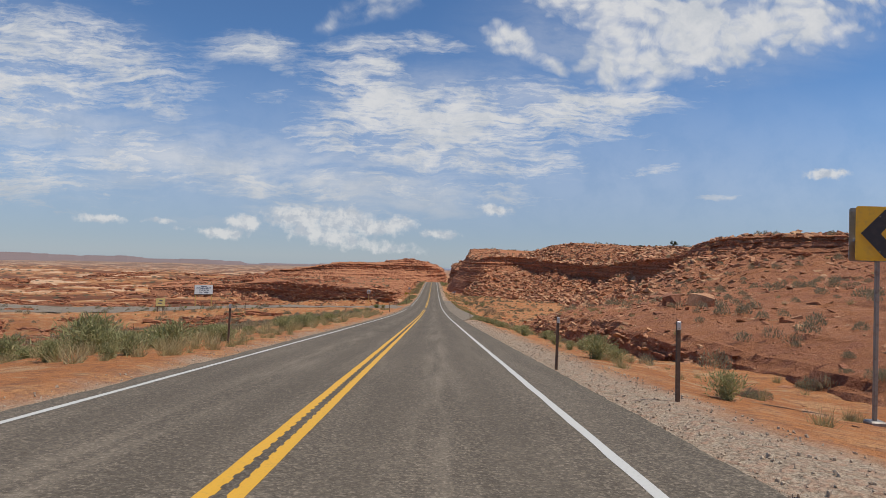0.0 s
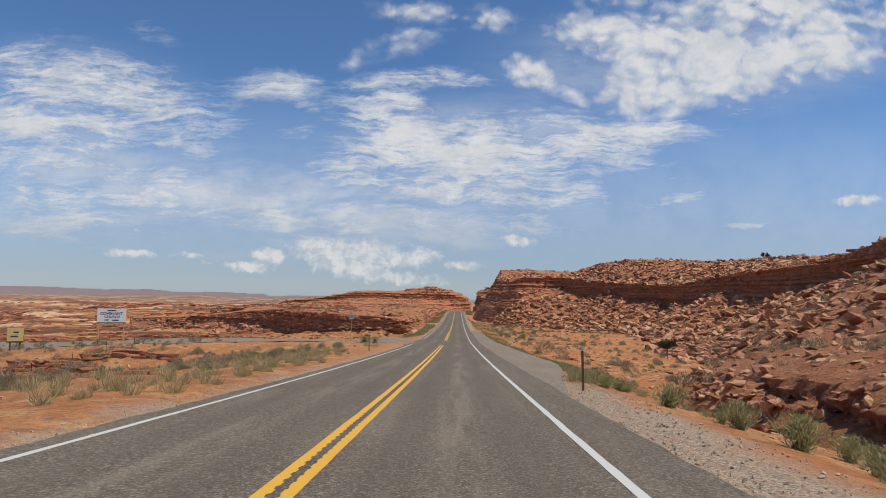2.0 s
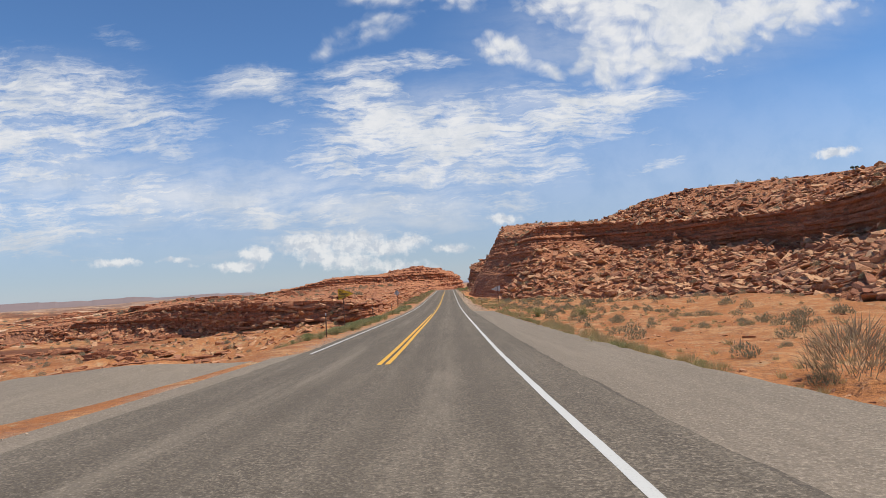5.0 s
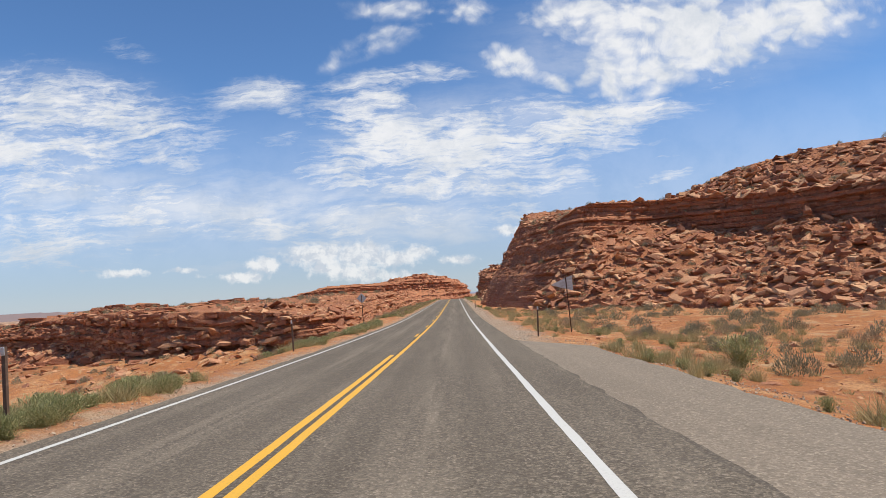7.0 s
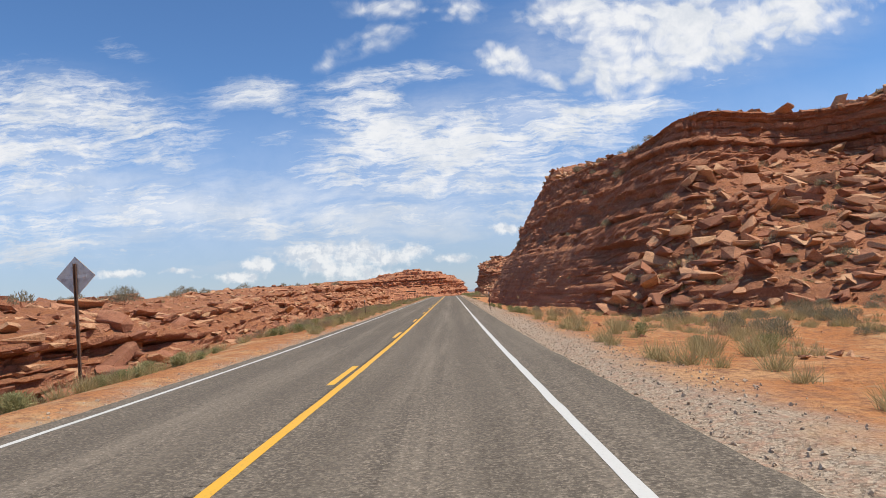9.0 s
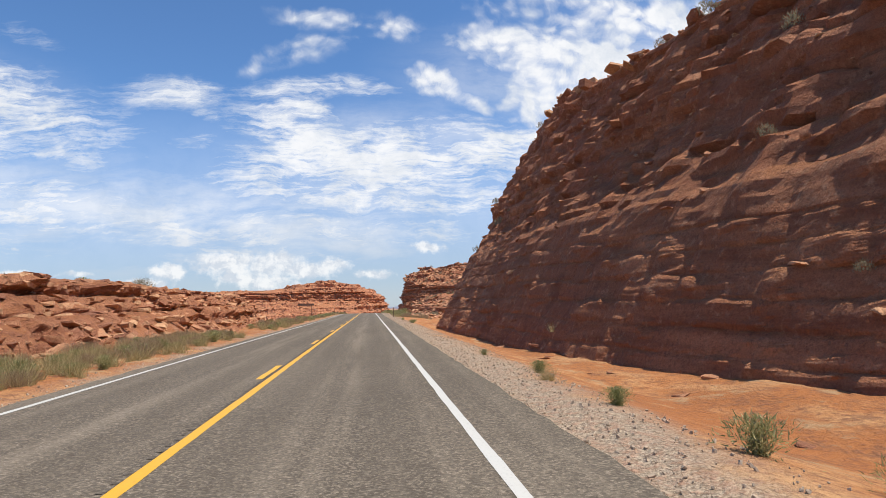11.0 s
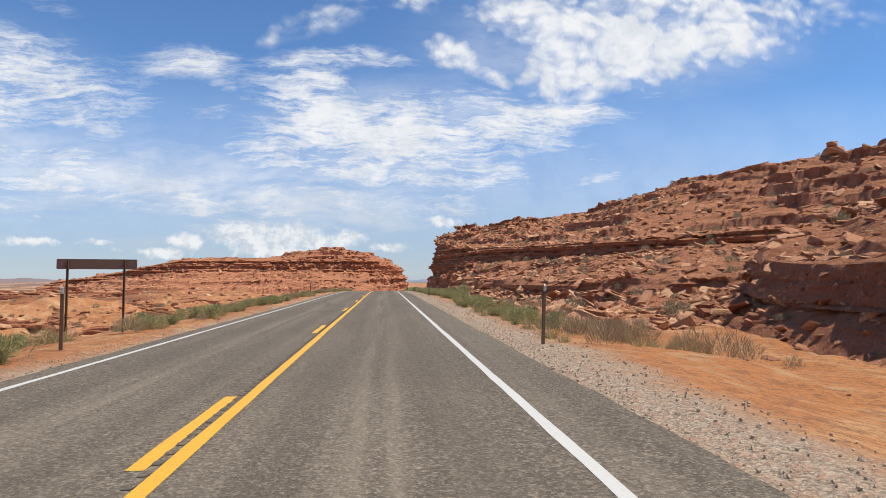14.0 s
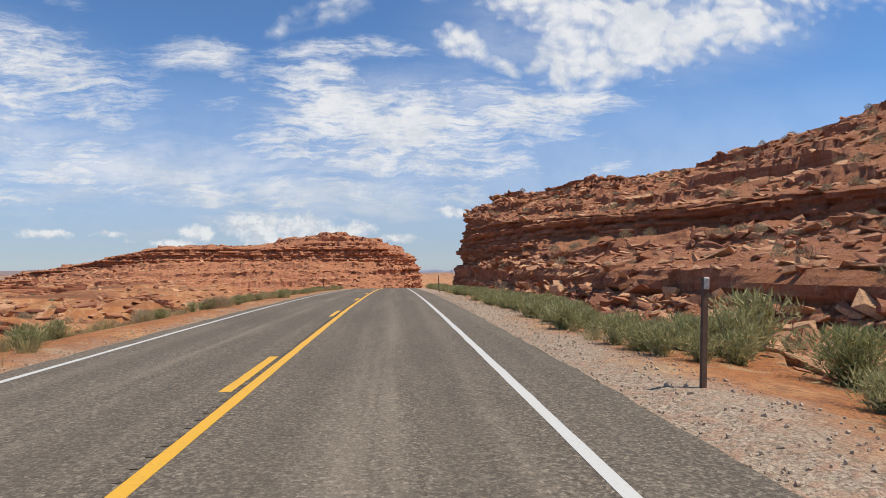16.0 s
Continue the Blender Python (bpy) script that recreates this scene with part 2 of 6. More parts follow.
# ---------------------------------------------------------------- ground
FALL_Y = [-80, 0, 60, 100, 116, 128, 142, 155, 175, 200, 228, 245, 262, 300, 340, 356, 380, 440, 520, 620]
FALL_L = [-2.0, -1.8, -2.0, -1.6, -0.5, -0.3, -0.8, -4.4, -8.2, -8.8, -7.2, -2.2, 0.0, 0.0, 0.0, -2.2, -4.4, -4.6, -4.0, -4.0]
FALL_R = [-1.2, -1.0, -1.6, -2.2, -2.0, -1.9, -1.8, -1.6, -1.4, -1.0, -0.5, -0.4, -0.6, -0.7, -0.7, -0.6, -0.6, -0.8, -1.0, -2.0]


def ground_z(x, y, rough=True):
    """Height of the natural ground, from the road's bank to the horizon."""
    x, y = np.broadcast_arrays(np.asarray(x, float), np.asarray(y, float))
    u = x - road_x(y)
    zr = road_z(np.clip(y, -60, 900))
    far = np.sqrt(x * x + (y - 200.0) ** 2)
    # banks beside the road
    dl, dr = np.clip(-u - 4.9, 0, None), np.clip(u - 5.2, 0, None)
    zl = zr + np.interp(y, FALL_Y, FALL_L) * smooth(0.3, np.interp(y, FALL_Y, [18] * 6 + [14] * 14), dl)
    zh = zr + np.interp(y, FALL_Y, FALL_R) * smooth(0.3, np.interp(y, [240, 272, 345, 365], [9.0, 4.0, 4.0, 9.0]), dr)
    # the open land far from the road
    plain_l = np.interp(y, [0, 140, 185, 300, 345, 390, 620], [-5.5, -6.2, -14.6, -15.0, -13.6, -13.0, -14.0]) - 3.0 * smooth(60, 240, dl) - 5 * smooth(250, 900, far) - 42 * smooth(700, 4300, far)
    plain_r = -4.0 - 1.0 * smooth(20, 90, dr) - 42 * smooth(700, 4300, far)
    zl = zl + (plain_l - zl) * smooth(14, 75, dl)
    zh = zh + (plain_r - zh) * smooth(60, 220, dr)
    z = np.where(u < 0, zl, zh)
    z = np.where((u > -4.9) & (u < 5.2), zr - 0.08, z)
    wide = 2.95 * smooth(62, 88, y) * (1 - smooth(192, 199, y))
    z = np.where((u > 4.5) & (u < 5.4 + wide) & (wide > 0.2), np.minimum(z, zr - 0.15), z)
    if rough:
        off = smooth(0.0, 6.0, np.abs(u) - 5.2)
        z = z + off * (0.30 * fbm(x / 4.5, y / 4.5, 0, 4, 3) + 0.10 * fbm(x / 0.9, y / 0.9, 0, 2, 8))
        side = np.interp(y, [100, 116, 122, 140, 148, 165], [1, 1, 0, 0, 1, 1])
        away = smooth(25, 110, np.abs(u))
        wild = smooth(14, 60, np.abs(u)) * np.where((x < -5) & (x > -90), side, 1)
        bed = 2.4 * fbm(x / 38, y / 30, 0, 4, 21)
        step = 0.9
        bed = step * (np.floor(bed / step) + smooth(0.62, 1.0, bed / step - np.floor(bed / step)))
        z = z + wild * bed
        slab_ = 1.5 * fbm(x / 15, y / 10, 0, 4, 51)
        step = 0.36
        slab_ = step * (np.floor(slab_ / step) + smooth(0.7, 1.0, slab_ / step - np.floor(slab_ / step)))
        z = z + slab_ * smooth(8.5, 17, np.abs(u)) * np.where(u < 0, 1.0 + 1.3 * smooth(350, 372, y), 0.35) * np.where((x < -5) & (x > -90), side, 1)
        hill = 17 * fbm(x / 230, y / 120, 0, 5, 31)
        step = 2.6
        hill = step * (np.floor(hill / step) + smooth(0.72, 1.0, hill / step - np.floor(hill / step)))
        hill = hill * (1 - smooth(500, 900, y) * smooth(420, 200, np.abs(x)))
        z = z + away * smooth(150, 420, far) * hill * np.where(u < 0, 0.75, 1.0)
    return z


# ---------------------------------------------------------------- materials
def material(name):
    m = bpy.data.materials.new(name)
    m.use_nodes = True
    n = Nodes(m.node_tree)
    bsdf = n.add("ShaderNodeBsdfPrincipled")
    out = n.add("ShaderNodeOutputMaterial", {0: bsdf.outputs[0]})
    where = n.add("ShaderNodeTexCoord").outputs["Object"]
    return m, n, bsdf, where


def bump(n, bsdf, height, strength, distance):
    n.put(bsdf, "Normal", n.add("ShaderNodeBump", {"Height": height, "Strength": strength, "Distance": distance}).outputs[0])


def rock(name, tone=1.0, loose=False):
    m, n, bsdf, where = material(name)
    flat = n.add("ShaderNodeMapping", {"Vector": where, "Scale": (0.12, 0.12, 1.0)}).outputs[0]
    beds = n.noise(flat, 1.6, 5, 0.6, 0.4)
    broad = n.noise(where, 0.11, 4, 0.6)
    grain = n.noise(where, 2.6, 6, 0.65)
    grit = n.noise(where, 17, 3, 0.6)
    c = n.mix(n.ramp(beds, 0.3, 0.7), (0.29 * tone, 0.110 * tone, 0.057 * tone), (0.53 * tone, 0.245 * tone, 0.130 * tone))
    c = n.mix(n.ramp(broad, 0.38, 0.66), c, (0.38 * tone, 0.155 * tone, 0.085 * tone))
    c = n.mix(n.ramp(grain, 0.52, 0.75), c, (0.56 * tone, 0.30 * tone, 0.172 * tone))
    tall = n.add("ShaderNodeMapping", {"Vector": where, "Scale": (1.0, 1.0, 0.09)}).outputs[0]
    streak = n.ramp(n.noise(tall, 0.8, 4, 0.6), 0.55, 0.72)
    c = n.mix(n.math("MULTIPLY", streak, 0.12 if loose else 0.4), c, (0.13 * tone, 0.065 * tone, 0.048 * tone))
    if not loose:
        # orange soil lies on whatever is not steep
        up = n.add("ShaderNodeSeparateXYZ", {0: n.add("ShaderNodeNewGeometry").outputs["True Normal"]}).outputs[2]
        dust = n.math("MULTIPLY", n.ramp(up, 0.55, 0.85), n.ramp(n.noise(where, 0.9, 5, 0.7), 0.35, 0.62, 0.1, 0.85))
        c = n.mix(dust, c, (0.50, 0.205, 0.085))
    if loose:
        one = n.math("FRACT", n.math("ADD", n.add("ShaderNodeObjectInfo").outputs["Random"], n.add("ShaderNodeNewGeometry").outputs["Random Per Island"]))
        c = n.mix(n.ramp(one, 0.25, 1.0, 0.0, 0.78, False), c, (0.74, 0.455, 0.245))
        c = n.mix(n.ramp(one, 0.42, 0.0, 0.0, 0.7, False), c, (0.23, 0.105, 0.064))
    c = n.mix(n.ramp(n.noise(where, 6.5, 4, 0.7), 0.5, 0.66, 0.0, 0.42 if loose else 0.4), c, (0.17, 0.075, 0.046))
    n.put(bsdf, "Base Color", n.mix(n.ramp(grit, 0.35, 0.65, 0.0, 0.26), c, (0.16, 0.07, 0.045)))
    n.put(bsdf, "Roughness", 0.93)
    n.put(bsdf, "Specular IOR Level", 0.2)
    chip = n.noise(where, 6.5, 8, 0.72, 0.3)
    bump(n, bsdf, n.math("ADD", n.math("MULTIPLY", beds, 0.3), n.math("ADD", n.math("MULTIPLY", grain, 0.9), n.math("ADD", n.math("MULTIPLY", chip, 0.7), n.math("MULTIPLY", grit, 0.3)))), 0.8 if loose else 1.0, 0.16 if loose else 0.30)
    return m


M_ROCK = rock("red_sandstone", 1.2)
M_BOULDER = rock("sandstone_block", 1.16, True)


def ground_material():
    m, n, bsdf, where = material("desert_ground")
    xyz = n.add("ShaderNodeSeparateXYZ", {0: where})
    broad = n.noise(where, 0.05, 5, 0.6)
    mid = n.noise(where, 0.42, 5, 0.62)
    grain = n.noise(where, 6.0, 5, 0.7)
    pebble = n.add("ShaderNodeTexVoronoi", {"Vector": where, "Scale": 13.0}).outputs["Distance"]
    soil = n.mix(n.ramp(broad, 0.38, 0.64), (0.49, 0.205, 0.075), (0.42, 0.165, 0.060))
    soil = n.mix(n.ramp(mid, 0.46, 0.68), soil, (0.57, 0.315, 0.145))
    soil = n.mix(n.ramp(grain, 0.46, 0.66, 0, 0.75), soil, (0.23, 0.10, 0.058))
    soil = n.mix(n.ramp(n.noise(where, 1.7, 6, 0.75), 0.5, 0.64, 0, 0.7), soil, (0.24, 0.115, 0.066))
    soil = n.mix(n.ramp(n.noise(where, 0.75, 5, 0.7), 0.55, 0.66, 0, 0.6), soil, (0.50, 0.36, 0.20))
    ax = n.math("ABSOLUTE", xyz.outputs[0])
    # ledges and scrub of the far land, too small to be told apart
    dots = n.add("ShaderNodeTexVoronoi", {"Vector": where, "Scale": 0.13}).outputs["Distance"]
    wide = n.noise(where, 0.012, 4, 0.6)
    spot = n.math("MULTIPLY", n.ramp(n.math("ADD", dots, n.math("MULTIPLY", wide, 0.35)), 0.34, 0.54, 1.0, 0.0), n.ramp(ax, 60.0, 180.0))
    bands = n.noise(n.add("ShaderNodeMapping", {"Vector": where, "Scale": (0.35, 1.0, 6.0)}).outputs[0], 0.035, 6, 0.65, 0.5)
    soil = n.mix(n.math("MULTIPLY", n.ramp(bands, 0.47, 0.56), n.ramp(ax, 30.0, 110.0, 0.0, 0.9)), soil, (0.15, 0.06, 0.036))
    soil = n.mix(n.math("MULTIPLY", n.ramp(bands, 0.47, 0.40), n.ramp(ax, 35.0, 150.0, 0.0, 0.75)), soil, (0.66, 0.45, 0.29))
    soil = n.mix(n.math("MULTIPLY", spot, 0.9), soil, (0.085, 0.075, 0.045))
    # air haze mixed into the soil colour, stronger with distance from the origin
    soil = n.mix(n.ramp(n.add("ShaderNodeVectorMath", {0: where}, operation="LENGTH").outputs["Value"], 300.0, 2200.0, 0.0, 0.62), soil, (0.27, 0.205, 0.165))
    # gravel shoulder along the road
    edge = n.math("ADD", ax, n.math("MULTIPLY", n.math("SUBTRACT", mid, 0.5), 3.6))
    cut = n.ramp(xyz.outputs[0], 0.0, 0.1, 4.35, 6.1, False)
    gravel_mask = n.ramp(n.math("SUBTRACT", edge, cut), -0.6, 0.9, 1.0, 0.0)
    stones = n.add("ShaderNodeTexVoronoi", {"Vector": where, "Scale": 34.0})
    tint = n.add("ShaderNodeSeparateColor", {0: stones.outputs["Color"]}).outputs[0]
    gravel = n.mix(tint, (0.25, 0.185, 0.125), (0.54, 0.43, 0.31))
    gravel = n.mix(n.ramp(grain, 0.42, 0.7, 0, 0.7), gravel, (0.45, 0.25, 0.16))
    n.put(bsdf, "Base Color", n.mix(gravel_mask, soil, gravel))
    n.put(bsdf, "Roughness", 0.95)
    n.put(bsdf, "Specular IOR Level", 0.15)
    h = n.math("ADD", n.math("MULTIPLY", mid, 1.5), n.math("ADD", grain, n.math("MULTIPLY", pebble, -0.12)))
    bump(n, bsdf, h, 0.9, 0.16)
    return m


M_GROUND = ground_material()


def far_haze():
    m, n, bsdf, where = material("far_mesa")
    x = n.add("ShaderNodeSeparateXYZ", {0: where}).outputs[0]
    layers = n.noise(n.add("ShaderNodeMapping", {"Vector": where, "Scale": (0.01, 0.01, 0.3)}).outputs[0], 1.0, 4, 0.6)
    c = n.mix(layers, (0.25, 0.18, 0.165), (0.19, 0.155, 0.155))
    # distance haze painted into the colour: bluest near the road's bearing
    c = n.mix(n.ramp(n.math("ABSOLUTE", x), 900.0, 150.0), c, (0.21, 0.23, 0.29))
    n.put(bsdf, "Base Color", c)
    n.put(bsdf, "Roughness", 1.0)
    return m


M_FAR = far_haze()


def asphalt(name, lo, hi, tracks):
    m, n, bsdf, where = material(name)
    xyz = n.add("ShaderNodeSeparateXYZ", {0: where})
    chips = n.add("ShaderNodeTexVoronoi", {"Vector": where, "Scale": 30.0})
    tint = n.add("ShaderNodeSeparateColor", {0: chips.outputs["Color"]}).outputs[0]
    coarse = n.noise(where, 14.0, 4, 0.7)
    long_ = n.add("ShaderNodeMapping", {"Vector": where, "Scale": (1.0, 0.03, 1.0)}).outputs[0]
    streaks = n.noise(long_, 2.4, 5, 0.6)
    broad = n.noise(where, 0.14, 4, 0.6)
    c = n.mix(n.math("MULTIPLY", tint, n.ramp(coarse, 0.35, 0.7)), lo, hi)
    c = n.mix(n.ramp(streaks, 0.35, 0.75, 0.0, 0.22), c, tuple(v * 1.2 for v in hi))
    c = n.mix(n.ramp(broad, 0.45, 0.7, 0.0, 0.35), c, lo)
    c = n.mix(n.ramp(n.noise(where, 5.0, 5, 0.75), 0.5, 0.68, 0.0, 0.45), c, lo)
    c = n.mix(n.ramp(n.noise(where, 24.0, 3, 0.7), 0.52, 0.68, 0.0, 0.6), c, tuple(v * 1.35 for v in hi))
    c = n.mix(n.ramp(n.noise(where, 19.0, 4, 0.75), 0.52, 0.66, 0.0, 0.6), c, tuple(v * 0.7 for v in lo))
    if tracks:
        # polished wheel tracks, paler strip between them
        u = n.math("ABSOLUTE", n.math("SUBTRACT", n.math("ABSOLUTE", xyz.outputs[0]), 1.75))
        wheel = n.ramp(n.math("ABSOLUTE", n.math("SUBTRACT", u, 0.85)), 0.1, 0.5, 1.0, 0.0)
        wheel = n.math("MULTIPLY", wheel, n.ramp(streaks, 0.25, 0.6, 0.45, 1.0))
        c = n.mix(n.math("MULTIPLY", wheel, 0.3), c, lo)
        mid = n.math("MULTIPLY", n.ramp(u, 0.1, 0.45, 1.0, 0.0), n.ramp(streaks, 0.4, 0.65))
        c = n.mix(n.math("MULTIPLY", mid, 0.2), c, tuple(v * 1.2 for v in hi))
    n.put(bsdf, "Base Color", c)
    n.put(bsdf, "Roughness", n.ramp(coarse, 0.3, 0.7, 0.72, 0.92))
    n.put(bsdf, "Specular IOR Level", 0.12)
    bump(n, bsdf, n.math("ADD", chips.outputs["Distance"], coarse), 0.5, 0.012)
    return m


M_ASPHALT = asphalt("chip_seal", (0.092, 0.075, 0.056), (0.290, 0.238, 0.176), True)
M_APRON = asphalt("old_asphalt", (0.180, 0.145, 0.107), (0.345, 0.280, 0.208), False)


def paint(name, color, worn, scale=9.0, wear=0.5):
    m, n, bsdf, where = material(name)
    chip = n.noise(where, scale, 6, 0.7)
    patch = n.noise(where, 0.8, 3, 0.6)
    f = n.math("MULTIPLY", n.ramp(chip, 0.5, 0.72), n.ramp(patch, 0.35, 0.7, wear * 0.4, wear))
    n.put(bsdf, "Base Color", n.mix(f, color, worn))
    n.put(bsdf, "Roughness", 0.6)
    bump(n, bsdf, chip, 0.25, 0.006)
    return m


M_GROOVE = asphalt("milled_asphalt", (0.085, 0.070, 0.054), (0.215, 0.178, 0.135), False)
M_WHITE = paint("white_road_paint", (0.56, 0.545, 0.49), (0.25, 0.23, 0.20), 30.0)
M_YELLOW = paint("yellow_road_paint", (0.70, 0.37, 0.022), (0.24, 0.18, 0.08), 30.0)


def leafy(name, a, b, c):
    m, n, bsdf, where = material(name)
    one = n.math("FRACT", n.math("ADD", n.add("ShaderNodeObjectInfo").outputs["Random"], n.add("ShaderNodeNewGeometry").outputs["Random Per Island"]))
    tone = n.add("ShaderNodeObjectInfo").outputs["Random"]
    k = n.mix(n.ramp(one, 0.0, 1.0, 0, 1, False), a, b)
    k = n.mix(n.ramp(one, 0.82, 0.9, 0.0, 0.8, False), k, c)
    k = n.mix(n.math("MULTIPLY", tone, 0.35), k, c)
    n.put(bsdf, "Base Color", k)
    n.put(bsdf, "Roughness", 0.75)
    n.put(bsdf, "Specular IOR Level", 0.25)
    thin = n.add("ShaderNodeBsdfTranslucent", {0: k})
    both = n.add("ShaderNodeMixShader", {0: 0.35, 1: bsdf.outputs[0], 2: thin.outputs[0]})
    n.add("ShaderNodeOutputMaterial", {0: both.outputs[0]})
    n.tree.nodes.remove(next(v for v in n.tree.nodes if v.type == "OUTPUT_MATERIAL"))
    return m


M_GREEN = leafy("rabbitbrush_leaf", (0.16, 0.18, 0.065), (0.34, 0.35, 0.15), (0.52, 0.45, 0.23))
M_SAGE = leafy("sage_leaf", (0.16, 0.16, 0.10), (0.31, 0.29, 0.19), (0.42, 0.33, 0.20))
M_STRAW = leafy("dry_grass", (0.42, 0.32, 0.16), (0.60, 0.48, 0.27), (0.34, 0.30, 0.12))
M_TWIG = leafy("dry_twigs", (0.26, 0.18, 0.115), (0.45, 0.33, 0.21), (0.36, 0.30, 0.17))
M_JUNIPER = leafy("juniper_leaf", (0.035, 0.05, 0.022), (0.075, 0.09, 0.04), (0.10, 0.085, 0.05))


def plain(name, color, rough=0.5, metal=0.0, dirt=(0.20, 0.12, 0.08), amount=0.35, scale=6.0):
    m, n, bsdf, where = material(name)
    f = n.ramp(n.noise(where, scale, 6, 0.65), 0.45, 0.75, 0.0, amount)
    n.put(bsdf, "Base Color", n.mix(f, color, dirt))
    n.put(bsdf, "Roughness", n.ramp(f, 0.0, 1.0, rough, 0.9, False))
    n.put(bsdf, "Metallic", metal)
    bump(n, bsdf, n.noise(where, scale * 5, 3, 0.6), 0.15, 0.01)
    return m


M_SIGN_YELLOW = plain("sign_yellow", (0.72, 0.42, 0.02), 0.4)
M_SIGN_WHITE = plain("sign_white", (0.74, 0.74, 0.72), 0.5)
M_BLACK = plain("sign_black", (0.022, 0.022, 0.024), 0.45, amount=0.15)
M_INK = plain("dark_lettering", (0.04, 0.05, 0.10), 0.6, amount=0.2)
M_ALU = plain("sign_back_aluminium", (0.50, 0.50, 0.50), 0.42, 0.7, amount=0.4)
M_STEEL = plain("galvanised_post", (0.30, 0.28, 0.25), 0.55, 0.6, amount=0.6)
M_WOOD = plain("weathered_post", (0.115, 0.065, 0.042), 0.85, dirt=(0.24, 0.16, 0.11), amount=0.5, scale=11)
M_RUST = plain("rusty_steel", (0.13, 0.07, 0.045), 0.8, 0.3, amount=0.4)
M_POLE_YELLOW = plain("yellow_post", (0.55, 0.36, 0.10), 0.6, amount=0.6)
M_BROWN = plain("brown_sign_back", (0.17, 0.105, 0.075), 0.6, amount=0.4)
M_REFLECT = plain("reflector", (0.55, 0.55, 0.56), 0.3, 0.4, amount=0.3)

# ---------------------------------------------------------------- mesh helpers
def mesh_of(name, verts, faces, material, smooth_faces=False):
    me = bpy.data.meshes.new(name)
    me.from_pydata(verts, [], faces)
    me.materials.append(material)
    if smooth_faces:
        me.polygons.foreach_set("use_smooth", [True] * len(me.polygons))
    me.update()
    return me


def grid_faces(rows, cols):
    i = np.arange(rows - 1)[:, None] * cols + np.arange(cols - 1)[None, :]
    i = i.ravel()
    return np.stack([i, i + 1, i + cols + 1, i + cols], 1)


def grid_mesh(name, P, material, smooth_faces=False, flip=False):
    """P: an array rows x cols x 3."""
    rows, cols, _ = P.shape
    f = grid_faces(rows, cols)
    if flip:
        f = f[:, ::-1]
    me = bpy.data.meshes.new(name)
    me.vertices.add(rows * cols)
    me.vertices.foreach_set("co", P.reshape(-1).astype(np.float32))
    n = len(f)
    me.loops.add(n * 4)
    me.loops.foreach_set("vertex_index", f.reshape(-1).astype(np.int32))
    me.polygons.add(n)
    me.polygons.foreach_set("loop_start", np.arange(0, n * 4, 4, dtype=np.int32))
    me.polygons.foreach_set("use_smooth", np.full(n, smooth_faces))
    me.materials.append(material)
    me.update(calc_edges=True)
    me.validate()
    return me


def part(name, bm, material, parent, label=""):
    me = bpy.data.meshes.new(name)
    bm.to_mesh(me)
    bm.free()
    me.materials.append(material)
    ob = new(name, me)
    ob.parent = parent
    return tagged(ob, label)


def empty(name, m, label, category, group=""):
    ob = new(name)
    ob.empty_display_size = 0.2
    ob.matrix_basis = m
    return tagged(ob, label, category, group)


# ---------------------------------------------------------------- ground sheet
def spread(a, b, fine, lo, hi, growth):
    """Stations: fine steps from a to b, then ever wider ones out to lo and hi."""
    mid = list(np.arange(a, b + fine / 2, fine))
    out, s = [], fine
    while not out or out[-1] < hi:
        s *= growth
        out.append((out[-1] if out else mid[-1]) + s)
    back, s = [], fine
    while not back or back[-1] > lo:
        s *= growth
        back.append((back[-1] if back else mid[0]) - s)
    return np.array(back[::-1] + mid + out)


gx = spread(-26, 20, 0.42, -4700, 4700, 1.033)
gy = spread(-6, 480, 0.75, -1500, 4700, 1.04)
GX, GY = np.meshgrid(gx, gy)
GZ = ground_z(GX, GY)
GXL, GYL = gx.tolist(), gy.tolist()
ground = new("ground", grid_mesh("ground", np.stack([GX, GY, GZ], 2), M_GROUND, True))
tagged(ground, "orange desert soil and bedrock with gravel along the road", "ground", kind="structure")

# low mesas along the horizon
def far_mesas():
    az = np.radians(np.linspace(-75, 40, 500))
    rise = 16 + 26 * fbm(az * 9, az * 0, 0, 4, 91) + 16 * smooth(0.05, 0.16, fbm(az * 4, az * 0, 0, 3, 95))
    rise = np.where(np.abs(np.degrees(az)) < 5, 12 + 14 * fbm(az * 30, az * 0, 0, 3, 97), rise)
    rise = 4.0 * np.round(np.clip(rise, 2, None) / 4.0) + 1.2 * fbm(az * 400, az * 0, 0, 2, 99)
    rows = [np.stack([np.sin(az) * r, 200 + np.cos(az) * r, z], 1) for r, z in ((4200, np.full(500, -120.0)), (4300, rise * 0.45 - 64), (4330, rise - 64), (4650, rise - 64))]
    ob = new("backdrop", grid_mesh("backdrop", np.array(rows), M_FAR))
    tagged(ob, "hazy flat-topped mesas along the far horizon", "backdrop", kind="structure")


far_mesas()

